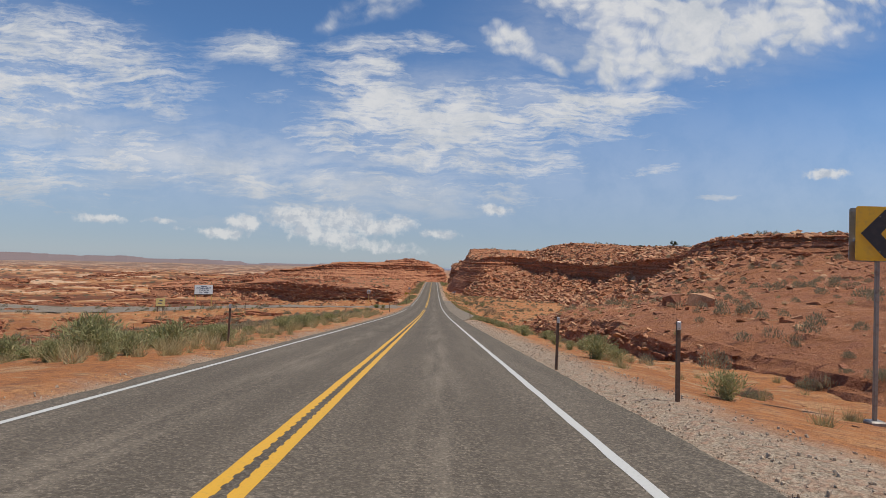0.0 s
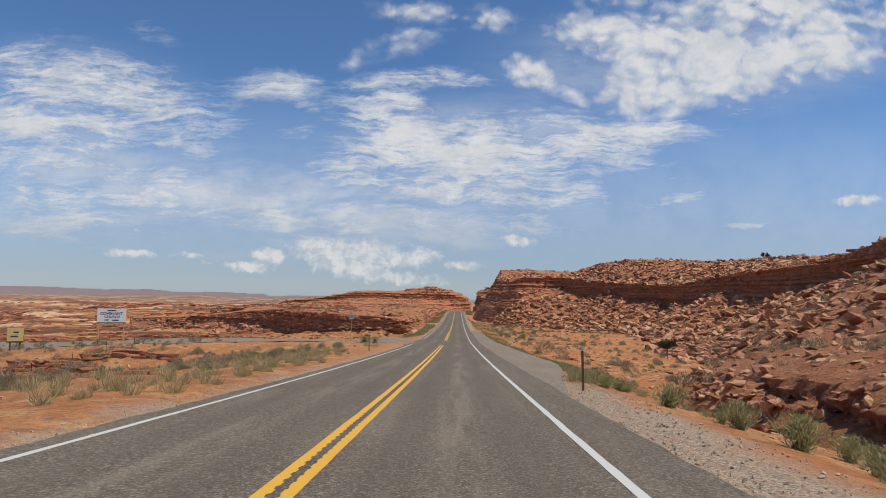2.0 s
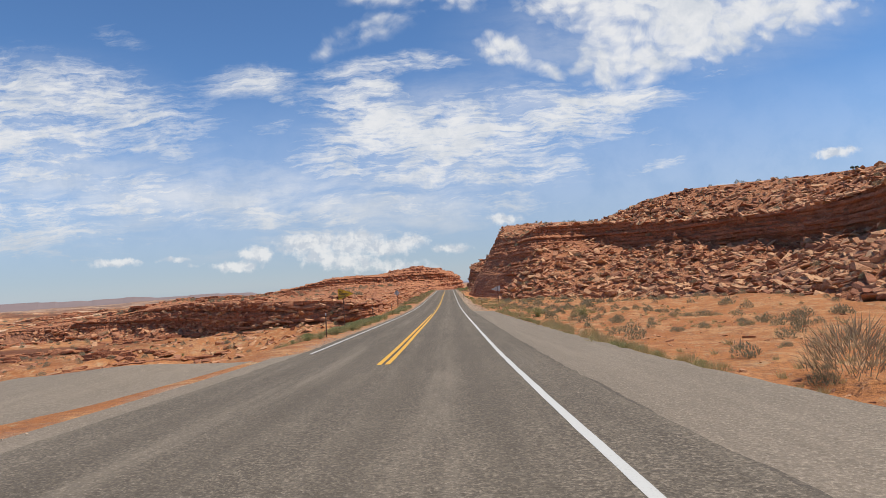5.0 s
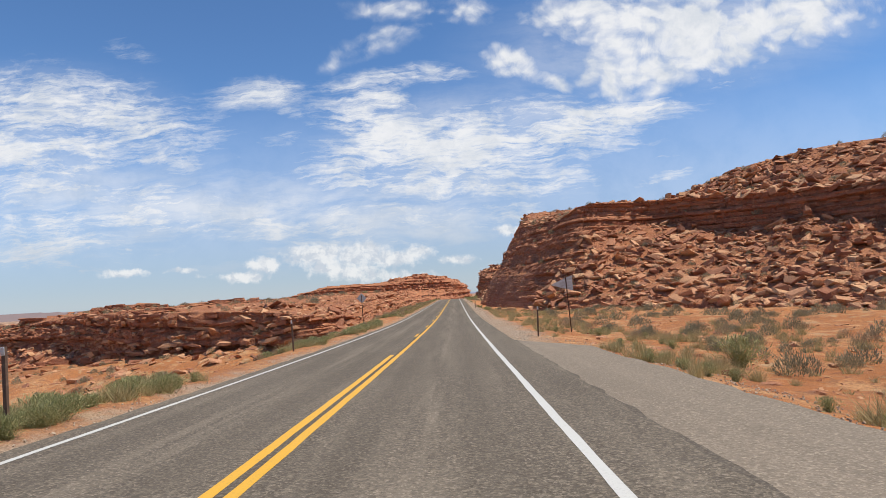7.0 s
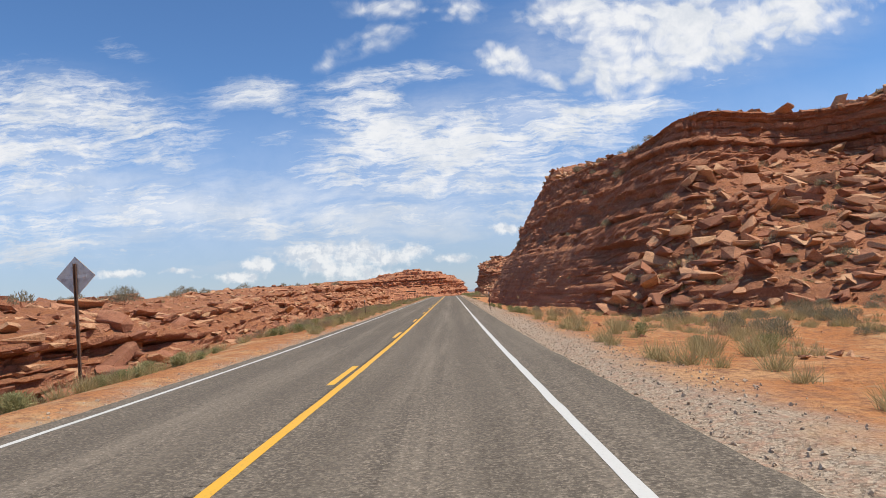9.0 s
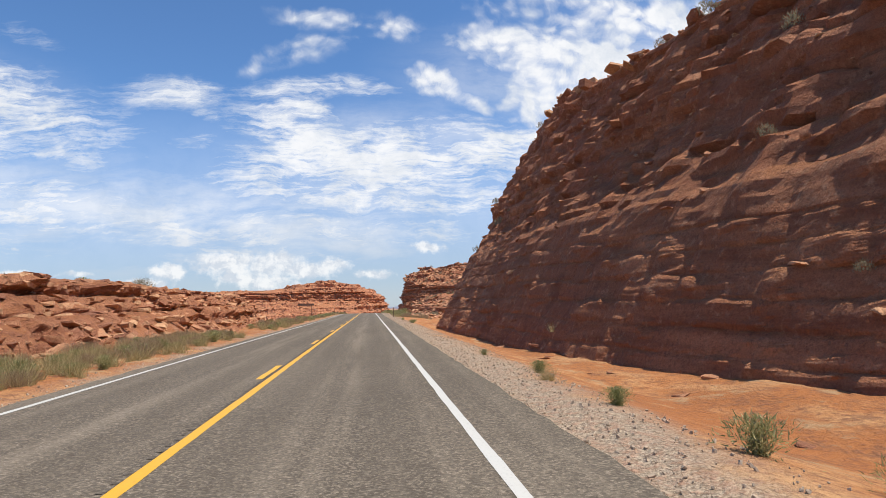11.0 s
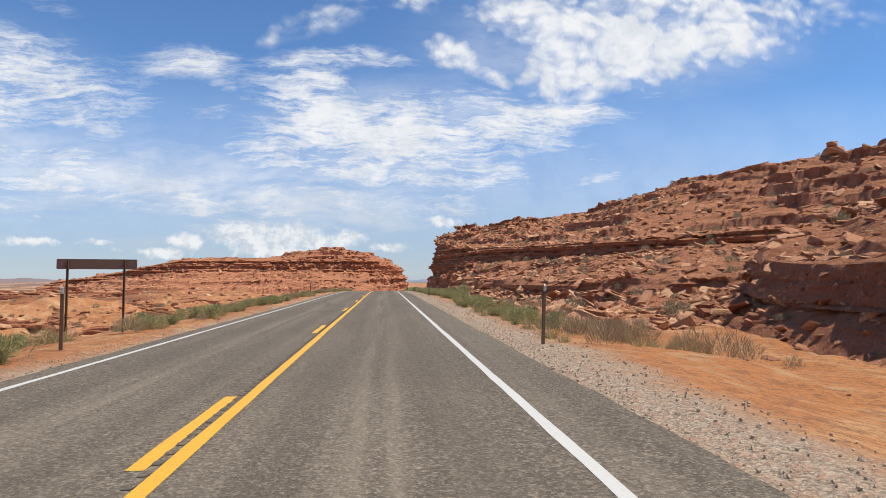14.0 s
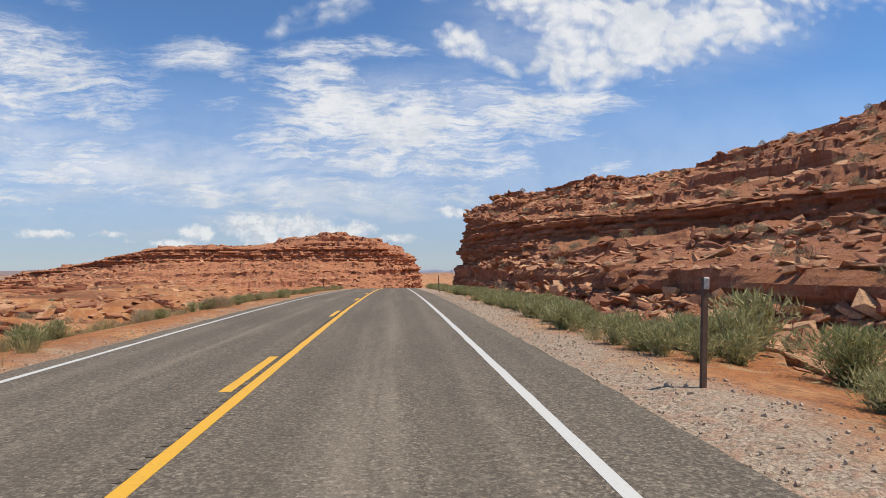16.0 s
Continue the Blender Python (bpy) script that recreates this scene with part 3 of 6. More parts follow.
# ---------------------------------------------------------------- road
def ribbon(name, x0, x1, y0, y1, lift, material, step=2.0, thick=0.0, seed=0, edge0=0.0, edge1=0.0):
    """A strip that follows the road between two offsets from its centre line (numbers or functions of y)."""
    ys = np.linspace(y0, y1, max(2, int((y1 - y0) / step) + 1))
    a = np.array([x0(v) if callable(x0) else x0 for v in ys]) + edge0 * fbm(ys / 0.7, ys * 0, 0, 3, seed)
    b = np.array([x1(v) if callable(x1) else x1 for v in ys]) + edge1 * fbm(ys / 0.7, ys * 0, 0, 3, seed + 3)
    rows = []
    cx, zc = road_x(ys), road_z(ys) + lift
    cols = [(0.0, -thick)] if thick else []
    n = max(2, int(np.max(b - a) / 1.2) + 1)
    cols += [(k / (n - 1), 0.0) for k in range(n)]
    cols += [(1.0, -thick)] if thick else []
    P = np.zeros((len(ys), len(cols), 3))
    for c, (f, dz) in enumerate(cols):
        P[:, c] = np.stack([cx + a + (b - a) * f, ys, zc + dz], 1)
    return new(name, grid_mesh(name, P, material, False))


def apron(y):
    """Right edge of the pavement: it widens into a pull-out."""
    return 4.75 + (2.95 - 0.7 * float(smooth(110, 190, np.array(y)))) * float(smooth(62, 88, np.array(y)) * (1 - smooth(192, 199, np.array(y))))


road = ribbon("road", -4.08, 4.75, -60, 620, 0.0, M_ASPHALT, step=0.25, thick=0.2, edge0=0.09, edge1=0.07)
tagged(road, "grey chip-seal asphalt two-lane highway with worn wheel tracks", "road", kind="structure")
pullout = ribbon("pullout", lambda v: 4.72, apron, 60, 199, -0.03, M_APRON, step=0.7, thick=0.2, edge1=0.16, seed=4)
tagged(pullout, "paler old asphalt pull-out beside the right lane", "road", kind="structure")

seam = ribbon("seam", 4.70, 4.84, 66, 198, -0.02, M_GROOVE, step=0.2, edge0=0.04, edge1=0.09, seed=9)
tagged(seam, "dark crumbled seam between road and pull-out", "road", kind="structure")

L1 = ribbon("edge_line", -HALF - 0.06, -HALF + 0.06, -60, 122, 0.004, M_WHITE, edge0=0.012, edge1=0.012, step=0.5)
L2 = ribbon("edge_line", -HALF - 0.06, -HALF + 0.06, 146, 620, 0.004, M_WHITE, edge0=0.012, edge1=0.012, step=0.5)
L3 = ribbon("edge_line", HALF - 0.075, HALF + 0.062, -60, 620, 0.004, M_WHITE, edge0=0.015, edge1=0.015, step=0.5)
lines = [L1, L2, L3]
YC = -0.05
for a, b in ((-60, 119), (140, 193)):
    lines.append(ribbon("centre_line", YC - 0.205, YC - 0.05, a, b, 0.004, M_YELLOW, edge0=0.012, edge1=0.012, step=0.5))
for a, b in ((-60, 119), (140, 620)):
    lines.append(ribbon("centre_line", YC + 0.05, YC + 0.205, a, b, 0.004, M_YELLOW, edge0=0.012, edge1=0.012, step=0.5))
k = 0
while 208.6 + 12.89 * k < 600:
    far_end = 208.6 + 12.89 * k
    lines.append(ribbon("centre_dash", YC - 0.205, YC - 0.05, far_end - 3.2, far_end, 0.004, M_YELLOW, edge0=0.02, edge1=0.02, step=0.4))
    k += 1
# the dark strip between the yellow lines, with milled grooves that bite into the paint
for a, b in ((-60, 119), (140, 193)):
    strip = ribbon("rumble_strip", YC - 0.052, YC + 0.052, a, b, 0.002, M_GROOVE, step=1.0)
    tagged(strip, "dark milled strip between the yellow centre lines", "road marking", kind="structure")
gy_ = np.arange(-6, 440, 0.31)
gy_ = gy_[(gy_ < 119) | (gy_ > 140)]
gw_ = np.where(gy_ < 130, 0.072, 0.048)
gz_ = road_z(gy_)
GV = np.stack([np.stack([YC + a * gw_, gy_ + b, gz_ + 0.007], 1) for a, b in ((-0.7, -0.07), (0.7, -0.07), (1.0, -0.03), (1.0, 0.03), (0.7, 0.07), (-0.7, 0.07), (-1.0, 0.03), (-1.0, -0.03))], 1)
groove = new("rumble_groove", mesh_of("rumble_groove", GV.reshape(-1, 3).tolist(), np.arange(len(gy_) * 8).reshape(-1, 8).tolist(), M_GROOVE))
tagged(groove, "milled rumble grooves between the yellow centre lines", "road marking", kind="structure")
for ob in lines:
    white = ob.name.startswith("edge")
    tagged(ob, "white painted edge line on asphalt" if white else "yellow painted centre line on asphalt", "road marking", kind="structure")


# ---------------------------------------------------------------- cliffs
def section(x, y, ang, lip, mid, foot, toe, bench, top, inward=None):
    """One cut through a scarp. x, y: the cliff's lip; ang: the way it faces; mid, foot, toe: (metres out, height); bench, top: (metres in, height), along the way inward."""
    a = radians(ang)
    o = np.array((math.cos(a), math.sin(a)))
    tx, ty = np.array((x, y)) + o * toe[0]
    toe = (toe[0], min(toe[1], float(ground_z(tx, ty, False))) - 1.0)
    i = -o if inward is None else np.array((math.cos(radians(inward)), math.sin(radians(inward))))
    pts = [(*(np.array((x, y)) + o * d), z) for d, z in (toe, foot, mid)] + [(x, y, lip)] + [(*(np.array((x, y)) + i * d), z) for d, z in (bench, top)]
    last = np.array(pts[-1])
    back = (*(last[:2] + i * 45), last[2] - 1.0)
    pts.append(back)
    return np.array(pts)


def catmull(S, cols):
    """Resample the sections (n x levels x 3) to even columns."""
    n = len(S)
    lip = S[:, 3, :2]
    d = np.concatenate([[0], np.cumsum(np.linalg.norm(np.diff((lip + S[:, 1, :2]) / 2, axis=0), axis=1))])
    s = np.linspace(0, d[-1], cols)
    out = np.zeros((cols, S.shape[1], 3))
    for lev in range(S.shape[1]):
        for c in range(3):
            v = S[:, lev, c]
            m = np.zeros(n)
            sl = np.diff(v) / np.diff(d)
            m[1:-1] = (sl[1:] + sl[:-1]) / 2
            m[0], m[-1] = sl[0], sl[-1]
            i = np.clip(np.searchsorted(d, s) - 1, 0, n - 2)
            h = d[i + 1] - d[i]
            t = (s - d[i]) / h
            out[:, lev, c] = (2 * t**3 - 3 * t**2 + 1) * v[i] + (t**3 - 2 * t**2 + t) * h * m[i] + (3 * t**2 - 2 * t**3) * v[i + 1] + (t**3 - t**2) * h * m[i + 1]
    return s, out


def bricks(s, z, bed_t, length, seed):
    """Beds broken into blocks: a random number for each bed and block, and how near a point lies to a joint."""
    zz = z / bed_t
    bed = np.floor(zz).astype(np.int64)
    o = np.zeros_like(bed)
    rb = rnd(bed, o, o, seed)
    run = s / (length * (0.55 + 0.9 * rb)) + rb * 37.0
    blk = np.floor(run).astype(np.int64)
    val = rnd(bed, blk, o, seed + 1)
    fr, fz = run - blk, zz - bed
    joint = np.maximum(smooth(0.10, 0.0, np.minimum(fr, 1 - fr)), smooth(0.16, 0.0, np.minimum(fz, 1 - fz)))
    return rb, val, joint, fz


def scarp(name, sections, col_step, row_step, material, seed, ledge=0.5, rubble=0.5, label="", smooth_cut=None, fan=None, steps=0.0):
    """A scarp lofted through its sections: rubble slope, cliff in beds, bench, upper slope. Returns the points and rows of its slope."""
    S = np.array(sections)
    length = np.linalg.norm(np.diff(S[:, 2, :2], axis=0), axis=1).sum()
    s, L = catmull(S, int(length / col_step) + 2)
    if fan:
        # fallen rock lies higher against the cliff in some places than in others
        yf = L[:, 1, 1]
        f = fan[2] * 1.6 * fbm(s / 8.0, s * 0, 0, 3, seed + 60) * smooth(fan[0], fan[0] + 15, yf) * smooth(fan[1], fan[1] - 15, yf) * smooth(-12.5, -17, -np.abs(L[:, 1, 0]))
        L[:, 1, 2] = np.minimum(L[:, 1, 2] + f, L[:, 3, 2] - 0.9)
        L[:, 2, 2] = np.maximum(L[:, 2, 2], L[:, 1, 2] + 0.35)
    rows, kinds = [L[:, 0] - np.array((0, 0, 7.0))], ["slope"]
    names = ["slope", "cliff", "cliff", "bench", "slope", "back"]
    for lev in range(6):
        span = np.percentile(np.linalg.norm(L[:, lev + 1] - L[:, lev], axis=1), 95 if names[lev] == "cliff" else 60)
        step = row_step * (1.0 if names[lev] == "cliff" else 1.4) if names[lev] != "back" else 5.0
        n = max(2, int(span / step))
        for t in np.arange(n) / n:
            rows.append(L[:, lev] * (1 - t) + L[:, lev + 1] * t)
            kinds.append(names[lev])
    rows += [L[:, 6], L[:, 6] - np.array((0, 0, 40.0))]
    kinds += ["back", "back"]
    P = np.array(rows)                       # rows x cols x 3
    kinds = np.array(kinds)
    if steps:
        # slopes break into low cliffs with fallen rock between them
        sl = (kinds == "slope").astype(float)[:, None] * np.ones_like(P[..., 2])
        sl[:3] = 0
        lev = P[..., 2] + 0.9 * fbm(P[..., 0] / 22, P[..., 1] / 22, 0, 3, seed + 80)
        k = lev / steps
        fr = k - np.floor(k)
        stepped = np.where(fr < 0.93, 0.40 * fr / 0.93, 0.40 + 0.60 * (fr - 0.93) / 0.07)
        keep_ = smooth(-0.22, 0.02, fbm(P[..., 0] / 9, P[..., 1] / 9, P[..., 2] / 3, 2, seed + 81))
        P[..., 2] += sl * keep_ * (stepped - fr + 0.3) * steps
    du, dv = np.gradient(P, axis=1), np.gradient(P, axis=0)
    N = np.cross(du, dv)
    N /= np.linalg.norm(N, axis=2, keepdims=True) + 1e-9
    face_out = S[len(S) // 2, 2, :2] - S[len(S) // 2, 5, :2]
    flip = float(np.dot(face_out, N[np.argmax(kinds == "cliff"), P.shape[1] // 2, :2])) < 0
    if flip:
        N = -N
    x, y, z = P[..., 0], P[..., 1], P[..., 2]
    ss = np.broadcast_to(s[None, :], z.shape)
    level = z + 0.55 * fbm(x / 17, y / 17, z / 30, 3, seed + 1) + 0.16 * fbm(x / 2.5, y / 2.5, z / 2.5, 2, seed + 2)
    sw = ss + 0.5 * fbm(x / 3.0, y / 3.0, z / 3.0, 2, seed + 9)
    rb, v1, j1, fz = bricks(sw, level, 0.85, 1.9, seed + 20)
    rb0, v0, j0, _ = bricks(sw * 1.0, level, 0.34, 0.9, seed + 25)
    rb2, v2, j2, _ = bricks(sw, level + 0.3, 2.3, 5.2, seed + 30)
    wave = fbm(x / 8, y / 8, z / 14, 3, seed + 8)
    fine = fbm(x / 0.7, y / 0.7, z / 0.4, 2, seed + 4)
    shale = fbm(x / 3.0, y / 3.0, level / 0.25, 2, seed + 5)
    cliff = ledge * (1.5 * (rb - 0.5) + 1.1 * (v1 - 0.5) + 1.3 * (rb2 - 0.5) + 1.1 * (v2 - 0.5) * (v2 > 0.3) + 1.0 * wave - 0.5 * j1 - 0.35 * j2 + 0.35 * shale + 0.45 * (v0 - 0.5) + 0.4 * (rb0 - 0.5)) + 0.10 * fine
    # rubble slopes: soil with low ledges that crop out here and there
    crop = smooth(0.0, 0.22, fbm(x / 10, y / 10, z / 8, 2, seed + 15))
    rb3, v3, j3, fz3 = bricks(sw, level, 0.7, 2.6, seed + 40)
    slope = rubble * (crop * (1.3 * (rb3 - 0.4) + 0.9 * (v3 - 0.5) - 0.4 * j3 + 0.3 * (v0 - 0.5)) + 0.3 * (v3 - 0.5)) + 0.6 * fbm(x / 6, y / 6, z / 6, 3, seed + 16) + 0.12 * fine
    run = np.linalg.norm(dv[..., :2], axis=2)
    steep = smooth(0.75, 1.3, np.abs(dv[..., 2]) / (run + 1e-6))
    w = np.maximum((kinds == "cliff").astype(float)[:, None] * smooth(0.25, 0.6, np.abs(dv[..., 2]) / (run + 1e-6)), steep)
    w[1:-1] = (w[:-2] + 2 * w[1:-1] + w[2:]) / 4
    amp = np.ones_like(z)
    if smooth_cut:
        (y0, y1), zc = smooth_cut
        amp = 1 - smooth(y0, y0 + 8, y) * smooth(y1, y1 - 8, y) * (0.05 + 0.45 * smooth(zc + 3.0, zc - 0.5, z))
    b = np.isin(kinds, ("bench", "back")).astype(float)[:, None]
    if smooth_cut:
        # the cut face: tool-marked and even below, broken above, with a low shoulder between
        cut = smooth(y0, y0 + 8, y) * smooth(y1, y1 - 8, y) * smooth(27, 23, x)
        flutes = 0.34 * fbm(ss / 0.8, z / 6, 0, 3, seed + 70) + 0.12 * fbm(ss / 6, z / 5, 0, 3, seed + 71) + 0.10 * (rb - 0.5) + 0.14 * (v1 - 0.5) - 0.08 * j1 + 0.10 * fine + 0.14 * smooth(0.05, 0.2, fbm(ss / 1.6, z / 1.1, 0, 3, seed + 72))
        low = smooth(-1.0, -2.2, level)
        rise = (level + 0.5 * fbm(ss / 9, z * 0, 0, 2, seed + 75)) / 1.9
        stair = 1.25 * (rise - np.floor(rise) - 0.5)
        face = flutes + low * 0.55 + (1 - low) * (0.55 * cliff + 0.35 * stair + 0.25 * fbm(ss / 2.4, z / 1.6, 0, 3, seed + 73) + 0.12 * fine)
        cliff = cliff * amp * (1 - cut) + cut * (face - 0.15)
    disp = w * cliff + (1 - w) * slope * (1 - 0.6 * b)
    disp[:2] *= 0.3
    # beds stand out level, soil swells along the slope's own normal
    H = N.copy()
    H[..., 2] *= 0.25
    H /= np.linalg.norm(H, axis=2, keepdims=True) + 1e-9
    way = N * (1 - w[..., None]) + H * w[..., None]
    Q = P + way * disp[..., None]
    ob = new(name, grid_mesh(name, Q, material, False, flip))
    tagged(ob, label, "cliff", kind="structure")
    return Q, kinds, N


# right: the hill beside the start, the mesa with its dark cliff band, and the deep cut beside the road
MESA = [
    section(72, -60, 200, 12.5, (1.2, 11), (3, 9.5), (42, 5.0), (6, 13), (20, 14)),
    section(64, 15, 200, 11.6, (1.0, 10.5), (3, 9.0), (37, 2.2), (5, 12), (20, 13)),
    section(58, 68, 205, 11.6, (1.0, 10.2), (3, 8.8), (45, -0.8), (5, 12), (20, 13)),
    section(53, 112, 212, 12.2, (1.0, 10.5), (3, 9.0), (40, -3.0), (4, 12.6), (20, 13.5)),
    section(61, 148, 200, 9.8, (0.5, 7.6), (0.9, 5.4), (29, -5.2), (5, 10.4), (20, 12.5)),
    section(62, 195, 205, 8.0, (0.2, 5.4), (0.5, 2.6), (25, -5.4), (5, 8.6), (25, 13.8)),
    section(65, 236, 215, 6.9, (0.1, 4.2), (0.4, 1.0), (27, -5.3), (5, 7.4), (24, 15.2)),
    section(52, 262, 238, 7.9, (0.1, 5.2), (0.4, 2.0), (25, -5.0), (5, 8.6), (20, 16.4)),
    section(45, 271, 243, 8.9, (0.1, 6.4), (0.4, 3.4), (27, -5.2), (9, 9.6), (19, 14.4)),
    section(38, 278, 248, 9.5, (0.1, 7.4), (0.4, 5.4), (29, -5.5), (11, 9.8), (22, 11.0)),
    section(25, 275, 232, 9.0, (0.8, 7.0), (3.4, 2.5), (15, -7.6), (7, 9.2), (18, 9.9)),
    section(21.8, 283, 200, 7.6, (2.2, 4.0), (6.2, -3.0), (9.4, -8.4), (3, 8.4), (16, 10.2)),
    section(19.6, 292, 184, 7.9, (2.2, 4.2), (6.2, -3.0), (9.2, -8.4), (3, 8.8), (16, 10.6)),
    section(18.5, 301, 180, 8.2, (2.2, 4.4), (6.3, -3.0), (9.2, -8.4), (3, 9.6), (16, 11.2)),
    section(18.9, 311, 180, 9.8, (2.8, 5.2), (7.0, -3.0), (10.2, -8.5), (3, 11.0), (16, 12.0)),
    section(20.6, 321, 180, 12.9, (4.0, 6.2), (8.9, -3.0), (12.2, -8.5), (2, 13.4), (16, 13.6)),
    section(20.8, 327, 178, 12.6, (4.0, 6.0), (8.7, -3.0), (12.0, -8.6), (2, 13.0), (16, 13.4)),
    section(19.2, 332, 166, 9.4, (2.6, 5.0), (6.4, -3.0), (9.6, -8.6), (3, 10.4), (18, 12.5)),
    section(18.4, 337, 150, 3.0, (1.6, 1.0), (4.8, -3.6), (8.2, -8.6), (4, 5.0), (20, 11.0)),
    section(16.2, 344.5, 145, -3.4, (0.6, -4.4), (1.4, -6.0), (4.0, -8.7), (4, -2.0), (22, 9.0)),
    section(17.0, 354, 165, -5.7, (0.3, -6.5), (0.7, -7.5), (3.2, -8.8), (3, -5.3), (26, 8.0)),
    section(20.0, 369, 168, -5.7, (0.3, -6.5), (0.7, -7.5), (4.2, -8.8), (3, -5.3), (28, 8.0)),
    section(40, 390, 175, -1.0, (0.6, -2.6), (1.2, -4.0), (14.0, -8.6), (5, 0.0), (24, 9.0)),
]
# right: the second, terraced mesa beyond the cut
TERRACES = [
    section(62, 392, 215, -0.5, (0.8, -3.0), (9.0, -4.6), (40.0, -8.6), (7, 0.4), (34, 13.6)),
    section(47, 413, 228, -1.2, (0.8, -3.6), (9.0, -5.0), (42.0, -8.9), (7, -0.2), (38, 13.0)),
    section(37.5, 427, 236, -1.5, (0.7, -4.0), (9.0, -5.2), (36.0, -9.4), (7, -0.4), (42, 11.5)),
    section(28, 455, 232, -1.3, (0.8, -3.8), (9.0, -5.6), (21.5, -9.9), (6, 0.0), (40, 9.0)),
    section(19, 482, 205, -0.4, (0.6, -3.4), (2.6, -6.2), (5.5, -11.2), (4, 1.0), (16, 6.2)),
    section(17.2, 517, 190, 2.4, (0.6, -1.0), (1.6, -5.5), (3.0, -13.0), (1.5, 4.2), (6, 6.3)),
    section(24, 530, 120, 2.0, (0.8, -1.5), (2.0, -6.0), (4.5, -14.0), (2, 4.0), (8, 6.5)),
    section(60, 548, 100, 3.0, (0.8, -1.5), (2.0, -6.0), (6.0, -14.0), (3, 5.0), (12, 10.0)),
]
# right: the steep bank at the foot of the first hill
BANK = []
for x, y, tall in ((20, -40, -0.4), (19, -10, -0.4), (18, 14, -0.5), (17.0, 30, -0.3), (15.4, 42, 0.8), (14.8, 56, 0.8), (14.4, 68, 0.6), (15.0, 80, -0.1), (18.0, 92, -0.7)):
    r = float(road_z(y))
    BANK.append(section(x, y, 188, r + tall, (0.6, r + tall - 0.55), (1.4, r + tall - 1.15), (2.9, r - 1.2), (3, r + tall + 0.8), (24, r + tall + 3.4)))
# right: the low ledge in front of the terraces
BENCH = [
    section(33, 384, 225, -6.6, (0.3, -7.4), (0.7, -8.0), (4.0, -8.9), (3, -6.2), (20, -3.0)),
    section(20.5, 402, 215, -7.2, (0.3, -8.0), (0.7, -8.5), (4.5, -9.0), (3, -6.9), (20, -3.4)),
    section(16.6, 418, 195, -7.3, (0.3, -8.1), (0.7, -8.7), (4.0, -9.2), (3, -7.0), (20, -3.6)),
    section(15.4, 444, 188, -7.4, (0.3, -8.3), (0.7, -9.0), (3.5, -9.6), (3, -7.0), (18, -3.8)),
    section(16.5, 474, 192, -7.6, (0.3, -8.8), (0.7, -9.8), (3.5, -10.6), (3, -7.2), (14, -4.4)),
]
# left: the ledge above the wash, and the blocky cut beside the road
LEDGE = [
    section(-150, 330, 285, -12.0, (0.5, -12.6), (1.3, -13.2), (9, -14.5), (8, -11.8), (40, -11.5)),
    section(-108, 304, 282, -9.0, (0.5, -10.0), (1.3, -11.0), (8, -13.5), (8, -8.6), (40, -8.0)),
    section(-72, 287, 290, -5.2, (0.2, -7.6), (0.6, -11.2), (9, -15.5), (8, -4.9), (30, -4.6)),
    section(-42, 258, 305, -5.0, (0.2, -7.6), (0.6, -11.4), (9, -16.0), (8, -4.8), (25, -4.4)),
    section(-22, 245, 292, -5.3, (0.2, -7.6), (0.6, -10.8), (8, -15.0), (6, -5.0), (25, -4.4)),
    section(-15.0, 241, 325, -5.9, (0.3, -7.0), (0.7, -8.6), (4.0, -11.0), (4, -5.5), (16, -4.6), 112),
    section(-13.0, 250, 5, -5.8, (0.8, -6.4), (1.8, -7.0), (4.0, -7.9), (3, -5.5), (14, -4.8), 118),
    section(-12.6, 270, 0, -5.0, (0.8, -5.7), (2.2, -6.5), (5.4, -7.8), (3, -4.7), (14, -4.4), 140),
    section(-12.4, 295, 0, -4.5, (1.0, -5.4), (2.6, -6.5), (5.8, -8.0), (3, -4.2), (14, -4.0), 160),
    section(-12.2, 322, 0, -4.6, (1.0, -5.5), (2.4, -6.6), (5.2, -8.2), (3, -4.3), (14, -4.1), 180),
    section(-12.0, 338, 15, -5.2, (0.8, -6.0), (1.9, -7.0), (4.2, -8.5), (3, -4.9), (14, -4.4), 192),
    section(-16, 348, 65, -5.0, (0.6, -6.2), (1.6, -7.8), (5.0, -10.2), (4, -4.6), (14, -4.2), 222),
    section(-42, 354, 85, -5.2, (0.6, -6.6), (1.8, -8.6), (9.0, -13.2), (4, -4.8), (14, -4.4)),
    section(-90, 360, 90, -6.0, (0.6, -7.2), (1.8, -9.2), (9.0, -13.5), (4, -5.6), (14, -5.2)),
]
